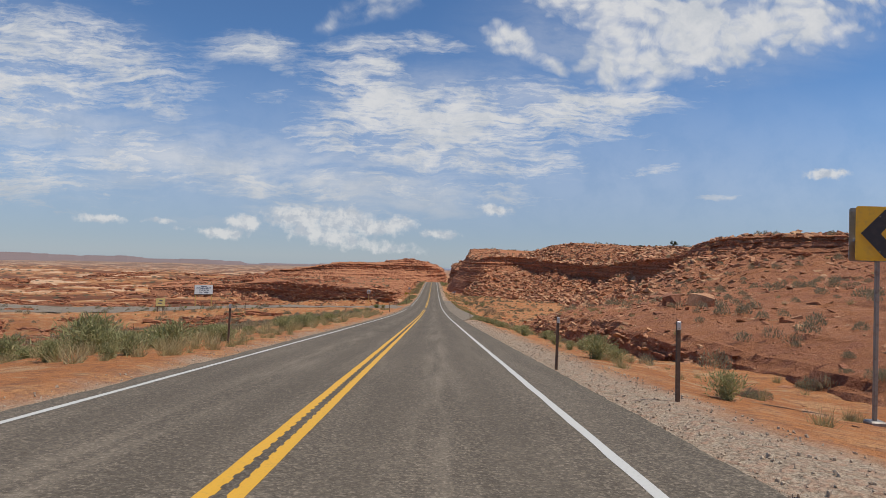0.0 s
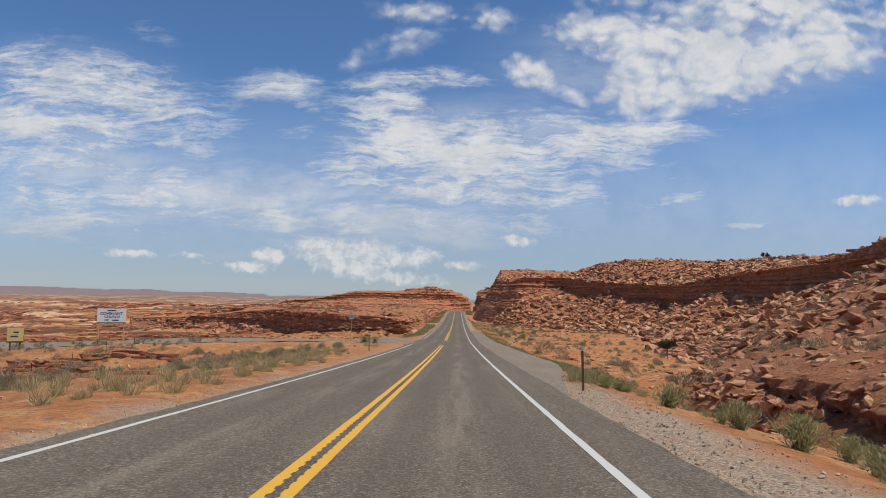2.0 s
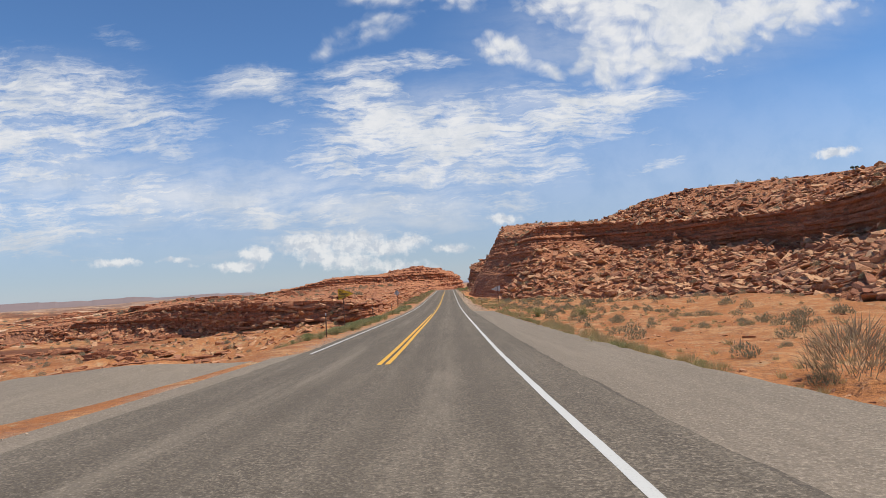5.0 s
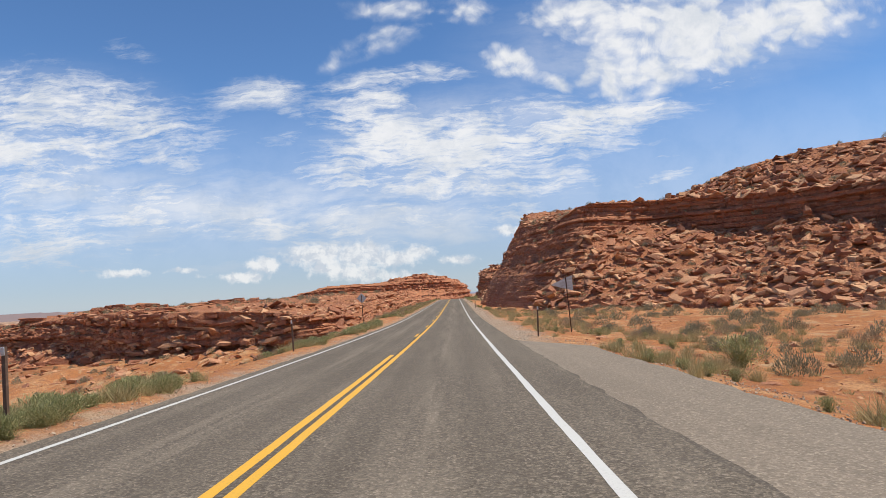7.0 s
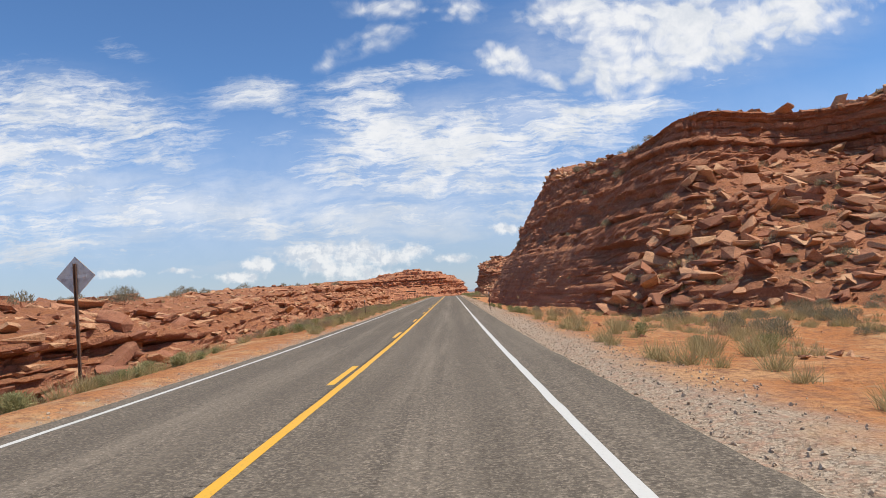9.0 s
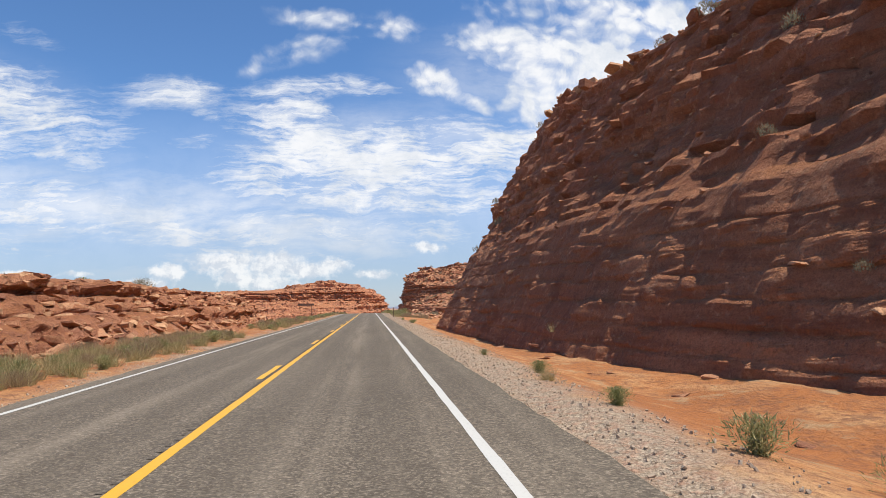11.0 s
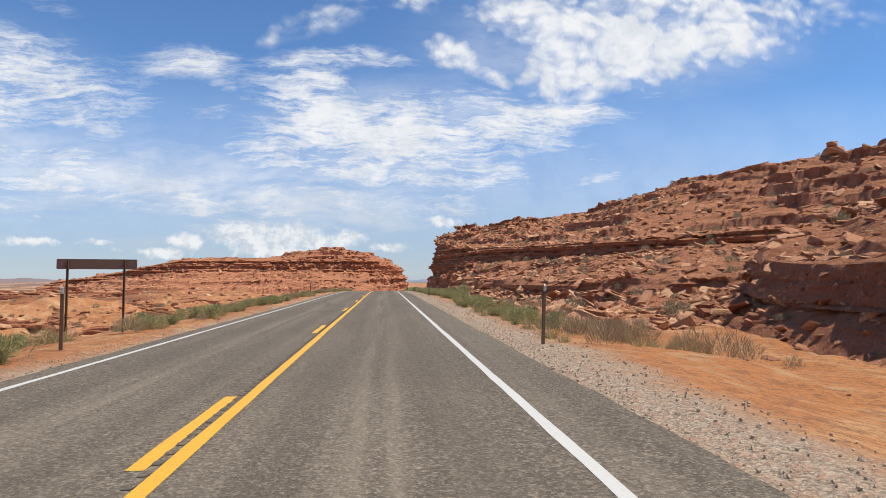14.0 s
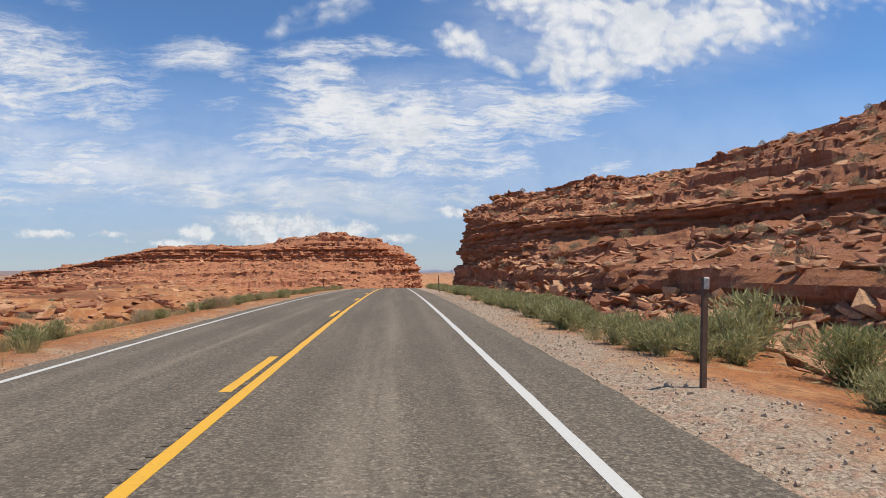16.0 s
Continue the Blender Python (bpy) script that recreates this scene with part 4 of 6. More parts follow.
# the butte at the end of the road
BUTTE = [
    section(-190, 712, 235, -11.0, (0.8, -12.0), (2.0, -13.0), (22, -16.5), (5, -10.5), (14, -10.0)),
    section(-138, 680, 255, -5.4, (0.8, -7.0), (2.5, -9.0), (36, -15.0), (5, -4.8), (16, -4.0)),
    section(-104, 668, 262, 0.2, (0.8, -2.0), (2.5, -5.5), (46, -15.0), (4, 0.9), (14, 1.6)),
    section(-62, 668, 266, 0.6, (0.8, -2.0), (2.5, -5.0), (44, -14.5), (4, 1.6), (14, 2.8)),
    section(-26, 666, 268, 2.2, (0.8, -1.0), (2.5, -5.0), (40, -14.5), (3, 5.6), (9, 7.4)),
    section(-4, 668, 285, 0.4, (0.8, -2.5), (2.5, -6.0), (24, -15.5), (3, 3.2), (10, 4.4)),
    section(8, 684, 320, -2.8, (0.8, -5.0), (2.0, -9.0), (5, -18.0), (3, -0.6), (10, 1.8)),
    section(12, 712, 350, -3.6, (0.8, -6.0), (2.0, -10.0), (4, -20.0), (3, -1.6), (10, 0.5)),
    section(12, 790, 5, -4.0, (0.8, -6.0), (2.0, -10.0), (4, -22.0), (3, -2.0), (10, 0.5)),
]
mesa_P = scarp("cliff_mesa", MESA, 0.36, 0.32, M_ROCK, 11, 0.5, 0.5, "red sandstone mesa with a dark cliff band over rubble slopes", ((276, 376), -2.6), (150, 274, 2.6))
terr_P = scarp("cliff_terraces", TERRACES, 0.36, 0.32, M_ROCK, 47, 0.8, 0.85, "red sandstone mesa in terraces strewn with slabs", steps=2.9)
bank_P = scarp("cliff_bank", BANK, 0.36, 0.30, M_ROCK, 71, 0.5, 0.6, "steep eroded red soil bank with loose stones")
bench_P = scarp("cliff_bench", BENCH, 0.36, 0.30, M_ROCK, 59, 0.5, 0.5, "low broken red sandstone ledge beside the road")
ledge_P = scarp("cliff_ledge", LEDGE, 0.34, 0.28, M_ROCK, 83, 0.6, 0.45, "blocky red sandstone ledge and road cut", None, (200, 320, 1.6))
butte_P = scarp("cliff_butte", BUTTE, 0.7, 0.5, M_ROCK, 121, 1.1, 0.8, "low red sandstone butte with layered caprock", steps=3.6)

# ---------------------------------------------------------------- where things stand

from mathutils.bvhtree import BVHTree

bpy.context.view_layer.update()
deps = bpy.context.evaluated_depsgraph_get()
trees = [BVHTree.FromObject(bpy.data.objects[o], deps) for o in ("cliff_mesa", "cliff_terraces", "cliff_bank", "cliff_bench", "cliff_ledge", "cliff_butte")]


def lie(x, y):
    """Height of the ground sheet at x, y."""
    i = min(max(int(np.searchsorted(gx, x)) - 1, 0), len(GXL) - 2)
    j = min(max(int(np.searchsorted(gy, y)) - 1, 0), len(GYL) - 2)
    a, b = (x - GXL[i]) / (GXL[i + 1] - GXL[i]), (y - GYL[j]) / (GYL[j + 1] - GYL[j])
    return float((GZ[j, i] * (1 - a) + GZ[j, i + 1] * a) * (1 - b) + (GZ[j + 1, i] * (1 - a) + GZ[j + 1, i + 1] * a) * b)


def top(x, y):
    """Height of whatever ground or rock lies uppermost at x, y."""
    z = lie(x, y)
    for tree in trees if abs(x) > 9.0 or y > 480 else ():
        hit = tree.ray_cast(Vector((x, y, 90)), Vector((0, 0, -1)))
        if hit[0] is not None:
            z = max(z, hit[0].z)
    return z


rng = random.Random(5)
npr = np.random.RandomState(7)

# ---------------------------------------------------------------- loose rock
def rock_mesh(seed, flat):
    """An angular block: the hull of a box's jittered corners, with one or two corners knocked off."""
    r = random.Random(seed)
    bm = bmesh.new()
    lx, ly = r.uniform(0.9, 1.7), r.uniform(0.5, 1.05)
    for sx_ in (-1, 1):
        for sy_ in (-1, 1):
            for sz_ in (-1, 1):
                p = Vector((sx_ * r.uniform(0.45, 1.05), sy_ * r.uniform(0.45, 1.05), sz_ * r.uniform(0.6, 1.05)))
                if r.random() < 0.55:
                    for k in range(3):
                        q = p.copy()
                        q[k] *= r.uniform(0.1, 0.75)
                        bm.verts.new((q.x * lx * 0.5, q.y * ly * 0.5, q.z * 0.5 * flat))
                else:
                    bm.verts.new((p.x * lx * 0.5, p.y * ly * 0.5, p.z * 0.5 * flat))
    bmesh.ops.convex_hull(bm, input=list(bm.verts))
    bmesh.ops.delete(bm, geom=[v for v in bm.verts if not v.link_faces], context="VERTS")
    bmesh.ops.triangulate(bm, faces=list(bm.faces))
    return bm


ROCKS = []
for i in range(16):
    bm = rock_mesh(100 + i, (0.15, 0.22, 0.33, 0.50)[i % 4])
    me = bpy.data.meshes.new("boulder")
    bm.to_mesh(me)
    me.materials.append(M_BOULDER)
    bm.verts.index_update()
    ROCKS.append((me, np.array([v.co for v in bm.verts]), np.array([[v.index for v in f.verts] for f in bm.faces])))
    bm.free()


def joined(name, shapes, which, places, sizes, turns, mat, label, category):
    """Many small pieces as one mesh. turns: Euler angles, one row a piece."""
    V, F, base = [], [], 0
    for w, p, s, e in zip(which, places, sizes, turns):
        v, f = shapes[w]
        m = np.array(Euler(e).to_matrix())
        V.append((v * s) @ m.T + p)
        F.append(f + base)
        base += len(v)
    V, F = np.concatenate(V), np.concatenate(F)
    me = bpy.data.meshes.new(name)
    me.vertices.add(len(V))
    me.vertices.foreach_set("co", V.reshape(-1).astype(np.float32))
    me.loops.add(len(F) * 3)
    me.loops.foreach_set("vertex_index", F.reshape(-1).astype(np.int32))
    me.polygons.add(len(F))
    me.polygons.foreach_set("loop_start", np.arange(0, len(F) * 3, 3, dtype=np.int32))
    me.polygons.foreach_set("use_smooth", np.zeros(len(F), dtype=bool))
    me.materials.append(mat)
    me.update(calc_edges=True)
    return tagged(new(name, me), label, category, kind="stuff")


def on_scarp(scarp_data, count, kind_at, size_lo, size_hi, power, keep=None):
    """Random spots on a scarp's rows; kind_at picks the rows."""
    Q, kinds, N = scarp_data
    rows = np.where(kind_at(np.arange(len(kinds)), kinds))[0]
    out = []
    while len(out) < count:
        i, j = npr.choice(rows), npr.randint(0, Q.shape[1])
        p = Q[i, j]
        if keep is not None and not keep(p):
            continue
        n_ = N[i, j]
        if kinds[i] == "slope" and n_[2] < 0.5 and npr.rand() < 0.9:
            continue
        s = size_lo + (size_hi - size_lo) * npr.rand() ** power
        out.append((p, s, n_))
    return out


def first_cliff(kinds):
    return int(np.argmax(kinds == "cliff"))


def lower(i, kinds):
    return (i > 1) & (i < first_cliff(kinds) + 1)


def upper(i, kinds):
    return (i > first_cliff(kinds)) & ((kinds == "slope") | (kinds == "bench"))


spots = []
talus = lambda p: 140 < p[1] < 270 or (270 <= p[1] < 290 and p[0] > 23)
spots += on_scarp(mesa_P, 11500, lower, 0.18, 2.2, 5.0, talus)
spots += on_scarp(mesa_P, 3400, lower, 0.12, 1.7, 5.0, lambda p: 82 < p[1] <= 140)
spots += on_scarp(mesa_P, 6500, lower, 0.12, 1.0, 4.2, lambda p: -20 < p[1] <= 82)
spots += on_scarp(mesa_P, 2600, upper, 0.3, 1.7, 3.0, lambda p: 90 < p[1] < 390 and p[0] < 95)
spots += on_scarp(mesa_P, 6500, upper, 0.2, 2.2, 4.2, lambda p: 170 < p[1] < 312 and 30 < p[0] < 100)
spots += on_scarp(mesa_P, 1800, upper, 0.3, 1.5, 3.0, lambda p: -20 < p[1] < 90)
spots += on_scarp(mesa_P, 450, lambda i, k: k == "cliff", 0.12, 0.42, 2.8, lambda p: 282 < p[1] < 340 and p[2] > -2.5)
spots += on_scarp(mesa_P, 420, lower, 0.12, 0.7, 3.4, lambda p: p[1] > 341)
spots += on_scarp(mesa_P, 1100, upper, 0.12, 0.9, 3.6, lambda p: p[1] > 338)
spots += on_scarp(mesa_P, 150, lambda i, k: k == "cliff", 0.12, 0.6, 4.0, lambda p: p[1] > 350)
spots += on_scarp(terr_P, 11000, lower, 0.15, 1.4, 4.6, lambda p: p[1] < 500)
spots += on_scarp(terr_P, 6000, upper, 0.15, 1.35, 3.6, lambda p: p[1] < 530)
spots += on_scarp(bank_P, 3000, upper, 0.08, 0.7, 4.5)
spots += on_scarp(bank_P, 800, lower, 0.1, 0.6, 3.5, lambda p: p[1] > 28)
spots += on_scarp(bank_P, 700, lambda i, k: k == "cliff", 0.12, 0.65, 3.0, lambda p: p[1] > 28)
spots += on_scarp(bench_P, 3200, upper, 0.15, 1.2, 4.0)
spots += on_scarp(bench_P, 2600, lower, 0.15, 1.4, 3.4)
spots += on_scarp(ledge_P, 3200, lower, 0.2, 2.4, 4.2, lambda p: -130 < p[0] < -16)
spots += on_scarp(ledge_P, 2600, lower, 0.12, 0.9, 3.2, lambda p: p[0] > -16)
spots += on_scarp(ledge_P, 900, upper, 0.2, 0.9, 3.0, lambda p: p[0] > -60)
spots += on_scarp(butte_P, 4200, lower, 0.3, 2.0, 4.0)
spots += on_scarp(butte_P, 500, upper, 0.5, 1.8, 2.8)

# blocks that fill the wash below the ledge, and thin slabs on the flats
level_n = np.array((0.0, 0.0, 1.0))
for count, x0, x1, y0, y1, lo, hi in ((2400, -46, -9, 178, 252, 0.15, 2.0), (1800, 7.5, 27, 140, 275, 0.06, 0.35), (900, -95, -40, 178, 275, 0.3, 2.0), (3600, -45, -9, 352, 485, 0.15, 1.9), (2600, -170, -6, 480, 640, 0.4, 2.6), (1600, -110, -40, 352, 560, 0.2, 1.6), (1300, 11, 26, 40, 140, 0.12, 0.8), (2400, 9.6, 16, 380, 470, 0.15, 1.3), (1700, 10.0, 22, 366, 404, 0.15, 1.25), (500, -50, -9, 0, 112, 0.1, 0.5)):
    for _ in range(count):
        x, y = x0 + (x1 - x0) * npr.rand(), y0 + (y1 - y0) * npr.rand()
        spots.append((np.array((x, y, top(x, y))), lo + (hi - lo) * npr.rand() ** 4.5, level_n))

near = sorted(range(len(spots)), key=lambda i: -spots[i][1] / (6 + abs(spots[i][0][0])))[:280]
near_set = set(near)
whole = []
for i, (p, s, n_) in enumerate(spots):
    tilt = Vector(n_).to_track_quat("Z", "Y").to_euler()
    e = (tilt.x * 0.4 + npr.uniform(-0.5, 0.5), tilt.y * 0.4 + npr.uniform(-0.5, 0.5), tilt.z + npr.uniform(0, 6.28))
    w = npr.randint(len(ROCKS))
    if i in near_set:
        ob = new("boulder", ROCKS[w][0])
        ob.matrix_basis = Matrix.LocRotScale(Vector(p) + Vector((0, 0, 0.08 * s)), Euler(e), (s, s, s))
        big = "large" if s > 1.5 else "small"
        tagged(ob, big + " angular red sandstone block lying on the rubble slope", "boulder", "fallen sandstone blocks")
    else:
        whole.append((w, p, s, e))
joined("rubble", [(v, f) for _, v, f in ROCKS], *zip(*whole), M_BOULDER, "angular red sandstone rubble below and above the cliffs", "rubble")

# blocks that stand out of the ledges' beds
def bed_blocks(scarp_data, keep, bed, lo, hi, missing, out, loose=1.0):
    Q, kinds, N = scarp_data
    i0 = first_cliff(kinds)
    i1 = len(kinds) - 1 - int(np.argmax((kinds == "cliff")[::-1]))
    rows = []
    mid_ = (i0 + i1) // 2
    d = np.concatenate([[0], np.cumsum(np.linalg.norm(np.diff(Q[mid_, :, :2], axis=0), axis=1))])
    levels = np.arange(-14.0, 10.0, bed)
    for z in levels:
        s_ = npr.uniform(0, hi)
        while s_ < d[-1]:
            ln = lo + (hi - lo) * npr.rand() ** 1.6
            j = min(int(np.searchsorted(d, s_ + ln / 2)), Q.shape[1] - 1)
            s_ += ln * 0.93
            col = Q[i0:i1 + 1, j]
            zz = z + npr.uniform(-0.2, 0.2) * (loose - 1.0) + 0.35 * loose * float(fbm(np.array(col[0, 0] / 15), np.array(col[0, 1] / 15), 0, 2, 5))
            if not (col[:, 2].min() + 0.1 < zz < col[:, 2].max() + 0.1) or npr.rand() < missing or not keep(col[0]):
                continue
            i = int(np.argmin(np.abs(col[:, 2] - zz)))
            n_ = N[i0 + i, j]
            face = math.atan2(n_[1], n_[0])
            deep = npr.uniform(0.7, 1.3)
            p = col[i] - np.array((math.cos(face), math.sin(face), 0)) * (deep * 0.5 - npr.uniform(0.0, out))
            size = np.array((ln / 1.15, deep / 0.78, bed * npr.uniform(0.75, 1.15) / 0.58))
            rows.append((npr.choice((3, 7, 11, 15)), p, size, (loose * npr.uniform(-0.07, 0.07), loose * npr.uniform(-0.07, 0.07), face + math.pi / 2 + loose * npr.uniform(-0.16, 0.16))))
    return rows


blocks = bed_blocks(ledge_P, lambda p: p[0] > -17 and p[1] < 352, 0.34, 0.3, 1.2, 0.3, 0.24, 1.6)
blocks += bed_blocks(ledge_P, lambda p: -95 < p[0] <= -17 and p[1] < 320, 0.62, 0.6, 3.0, 0.55, 0.9, 3.0)
joined("ledge_blocks", [(v, f) for _, v, f in ROCKS], *zip(*blocks), M_BOULDER, "angular sandstone blocks in the beds of the ledge", "rock")

# low broken ledges that cross the open land, each a wandering row of blocks
ledges = []
for _ in range(330):
    y = 30 + 620 * npr.rand() ** 1.25
    x = -16 - (14 + 0.62 * y) * npr.rand()
    if 112 < y < 152 and x > -80:
        continue
    grow = (0.55 + y / 300.0) * (0.5 if y > 335 and x > -75 else 1.0)
    head, run = npr.uniform(-0.5, 0.5), npr.uniform(5, 26) * grow
    z0, tall = top(x, y), npr.uniform(0.35, 0.8) * grow
    went = 0.0
    while went < run:
        ln = npr.uniform(0.5, 2.4) * grow
        head += npr.uniform(-0.25, 0.25)
        x, y, went = x - math.cos(head) * ln * 0.8, y + math.sin(head) * ln * 0.8, went + ln * 0.8
        if x < -420 or (112 < y < 152 and x > -80) or (-34 < x and 236 < y < 362):
            break
        for k in range(2 if npr.rand() < 0.6 else 1):
            place = np.array((x + npr.uniform(-0.3, 0.3) * grow, y + (0.5 * k + npr.uniform(-0.4, 0.4)) * grow, top(x, y) + tall * (0.2 + 0.5 * k)))
            size = np.array((ln / 1.1, npr.uniform(0.8, 1.9) * grow, tall * npr.uniform(0.6, 1.1) / 0.5))
            ledges.append((npr.choice((2, 3, 6, 7, 10, 11, 14, 15)), place, size, (npr.uniform(-0.08, 0.08), npr.uniform(-0.08, 0.08), -head + npr.uniform(-0.3, 0.3))))
joined("land_ledges", [(v, f) for _, v, f in ROCKS], *zip(*ledges), M_ROCK, "low broken sandstone ledges on the open desert", "rock")

# a block left standing on the terraces' crest
for dz, s in ((0.3, 3.4), (1.5, 2.2)):
    knob = new("boulder", ROCKS[7][0])
    knob.matrix_basis = Matrix.LocRotScale((75.5, 435.3, top(75.5, 435.3) + dz), Euler((0.05, 0.03, 0.4 * s)), (s, s, s * 0.9))
    tagged(knob, "lone weathered sandstone block standing on the mesa crest", "boulder", "fallen sandstone blocks")

# two rounded boulders on the bank
for x, y, size in ((20.0, 46.8, 1.7), (21.6, 45.6, 1.9)):
    stone = new("boulder", ROCKS[7][0])
    stone.matrix_basis = Matrix.LocRotScale((x, y, top(x, y) + 0.25), Euler((0.1, 0.05, x)), (size, size * 1.1, size * 1.7))
    tagged(stone, "large pale sandstone boulder resting on the soil bank", "boulder", "fallen sandstone blocks")

# stones scattered over the open ground
field = []
for _ in range(2600):
    side = npr.choice((-1, 1))
    y = npr.uniform(0, 470)
    x = side * (9.0 + 38 * npr.rand() ** 1.8)
    field.append((npr.randint(len(ROCKS)), np.array((x, y, top(x, y) + 0.01)), 0.08 + 0.5 * npr.rand() ** 5, (npr.uniform(-0.3, 0.3), npr.uniform(-0.3, 0.3), npr.uniform(0, 6.28))))
joined("field_stones", [(v, f) for _, v, f in ROCKS], *zip(*field), M_BOULDER, "scattered red stones on the desert soil", "stones")

# ---------------------------------------------------------------- shrubs
def leaves(seed, count, radius, height, leaf, width, kind):
    """Triangles of a shrub: a dome of small leaf sprays, a tuft of blades, or twigs."""
    r = np.random.RandomState(seed)
    az = r.uniform(0, 2 * np.pi, count)
    if kind == "dome":
        lobes = r.uniform(-0.42, 0.42, (6, 2)) * radius
        pick = lobes[r.randint(0, 6, count)]
        el = np.arcsin(r.uniform(0.0, 1.0, count))
        rr = radius * 0.62 * r.uniform(0.45, 1.0, count) ** 0.5
        c = np.stack([pick[:, 0] + rr * np.cos(el) * np.cos(az), pick[:, 1] + rr * np.cos(el) * np.sin(az), height * (0.08 + 0.85 * np.sin(el) * r.uniform(0.6, 1.05, count))], 1)
        d = np.stack([np.cos(az) * 0.5, np.sin(az) * 0.5, r.uniform(0.7, 1.6, count)], 1)
    elif kind == "spray":
        tilt = np.abs(r.randn(count)) * 0.42 + 0.05
        stem = np.stack([np.sin(tilt) * np.cos(az), np.sin(tilt) * np.sin(az), np.cos(tilt)], 1)
        c = stem * (height * r.uniform(0.0, 0.86, (count, 1))) * np.array((radius / height * 1.5, radius / height * 1.5, 1.0))
        c[:, :2] += 0.10 * radius * r.randn(count, 2)
        d = stem + 0.42 * r.randn(count, 3)
    else:
        c = np.stack([radius * 0.28 * r.randn(count), radius * 0.28 * r.randn(count), np.zeros(count)], 1)
        d = np.stack([np.cos(az) * r.uniform(0.1, 0.9, count), np.sin(az) * r.uniform(0.1, 0.9, count), r.uniform(0.7, 1.2, count)], 1)
    d += 0.25 * r.randn(count, 3)
    d /= np.linalg.norm(d, axis=1, keepdims=True)
    side = np.cross(d, r.randn(count, 3))
    side /= np.linalg.norm(side, axis=1, keepdims=True)
    ln = (height if kind == "tuft" else leaf) * r.uniform(0.6, 1.25, (count, 1))
    w = width * r.uniform(0.6, 1.3, (count, 1))
    a, b, t = c - side * w, c + side * w, c + d * ln
    V = np.stack([a, b, t], 1).reshape(-1, 3)
    V[:, 2] = np.maximum(V[:, 2], -0.02)
    return V, np.arange(count * 3).reshape(-1, 3)


KINDS = {
    "rabbitbrush": [(M_GREEN, leaves(i, 2900, 0.52, 0.60, 0.095, 0.0065, "spray")) for i in (1, 2, 3, 4)],
    "sagebrush": [(M_SAGE, leaves(i, 1500, 0.5, 0.55, 0.10, 0.006, "dome")) for i in (11, 12, 13)],
    "bunch_grass": [(M_STRAW, leaves(i, 260, 0.3, 0.42, 0, 0.0045, "tuft")) for i in (21, 22, 23)],
    "dry_brush": [(M_TWIG, leaves(i, 700, 0.5, 0.55, 0.2, 0.0045, "dome")) for i in (31, 32)],
}
LITE = {
    "rabbitbrush": [leaves(i, 280, 0.52, 0.60, 0.15, 0.020, "spray") for i in (5, 6)],
    "sagebrush": [leaves(i, 220, 0.5, 0.55, 0.14, 0.021, "dome") for i in (14, 15)],
    "bunch_grass": [leaves(i, 60, 0.3, 0.42, 0, 0.013, "tuft") for i in (24, 25)],
    "dry_brush": [leaves(i, 110, 0.5, 0.55, 0.24, 0.018, "dome") for i in (33, 34)],
}
LITE_NEAR = {
    "rabbitbrush": [leaves(i, 1100, 0.52, 0.60, 0.11, 0.0105, "spray") for i in (7, 8)],
    "sagebrush": [leaves(i, 700, 0.5, 0.55, 0.11, 0.0095, "dome") for i in (16, 17)],
    "bunch_grass": [leaves(i, 130, 0.3, 0.42, 0, 0.0065, "tuft") for i in (26, 27)],
    "dry_brush": [leaves(i, 320, 0.5, 0.55, 0.22, 0.007, "dome") for i in (35, 36)],
}
WORDS = {
    "rabbitbrush": ("green rabbitbrush shrub growing beside the gravel shoulder", "shrub"),
    "sagebrush": ("grey-green sagebrush clump on orange desert soil", "shrub"),
    "bunch_grass": ("tuft of straw-coloured dry bunch grass", "grass tuft"),
    "dry_brush": ("bare brown dry brush with thin twigs", "shrub"),
}
SHRUB_MESH = {k: [mesh_of(k, v.tolist(), f.tolist(), m) for m, (v, f) in rows] for k, rows in KINDS.items()}
counts = {k: 0 for k in KINDS}
lite_spots = {(k, t): [] for k in KINDS for t in (True, False)}


def shrub(kind, x, y, size, stretch=1.0, thing=True):
    z = top(x, y) - 0.03
    turn = rng.uniform(0, 6.28)
    if thing and counts[kind] < 290 and (kind == "dry_brush" or rng.random() < 0.55):
        counts[kind] += 1
        ob = new(kind, rng.choice(SHRUB_MESH[kind]))
        ob.matrix_basis = Matrix.LocRotScale((x, y, z), Euler((0, 0, turn)), (size, size * rng.uniform(0.85, 1.15), size * stretch))
        label, cat = WORDS[kind]
        tagged(ob, label, cat, kind + " along the highway")
    else:
        lite_spots[kind, thing].append((rng.randrange(2), np.array((x, y, z)), size, (0, 0, turn)))


def belt(kind, y0, y1, x0, x1, per_metre, lo, hi, stretch=1.0, thing=True):
    """Shrubs between two offsets along a stretch of the road, in loose drifts."""
    for _ in range(int((y1 - y0) * per_metre)):
        y, x = rng.uniform(y0, y1), rng.uniform(x0, x1)
        if float(fbm(np.array(x / 5.0), np.array(y / 7.0), 0, 2, 77)) < -0.12:
            continue
        shrub(kind, x + float(road_x(y)), y, rng.uniform(lo, hi), stretch, thing)


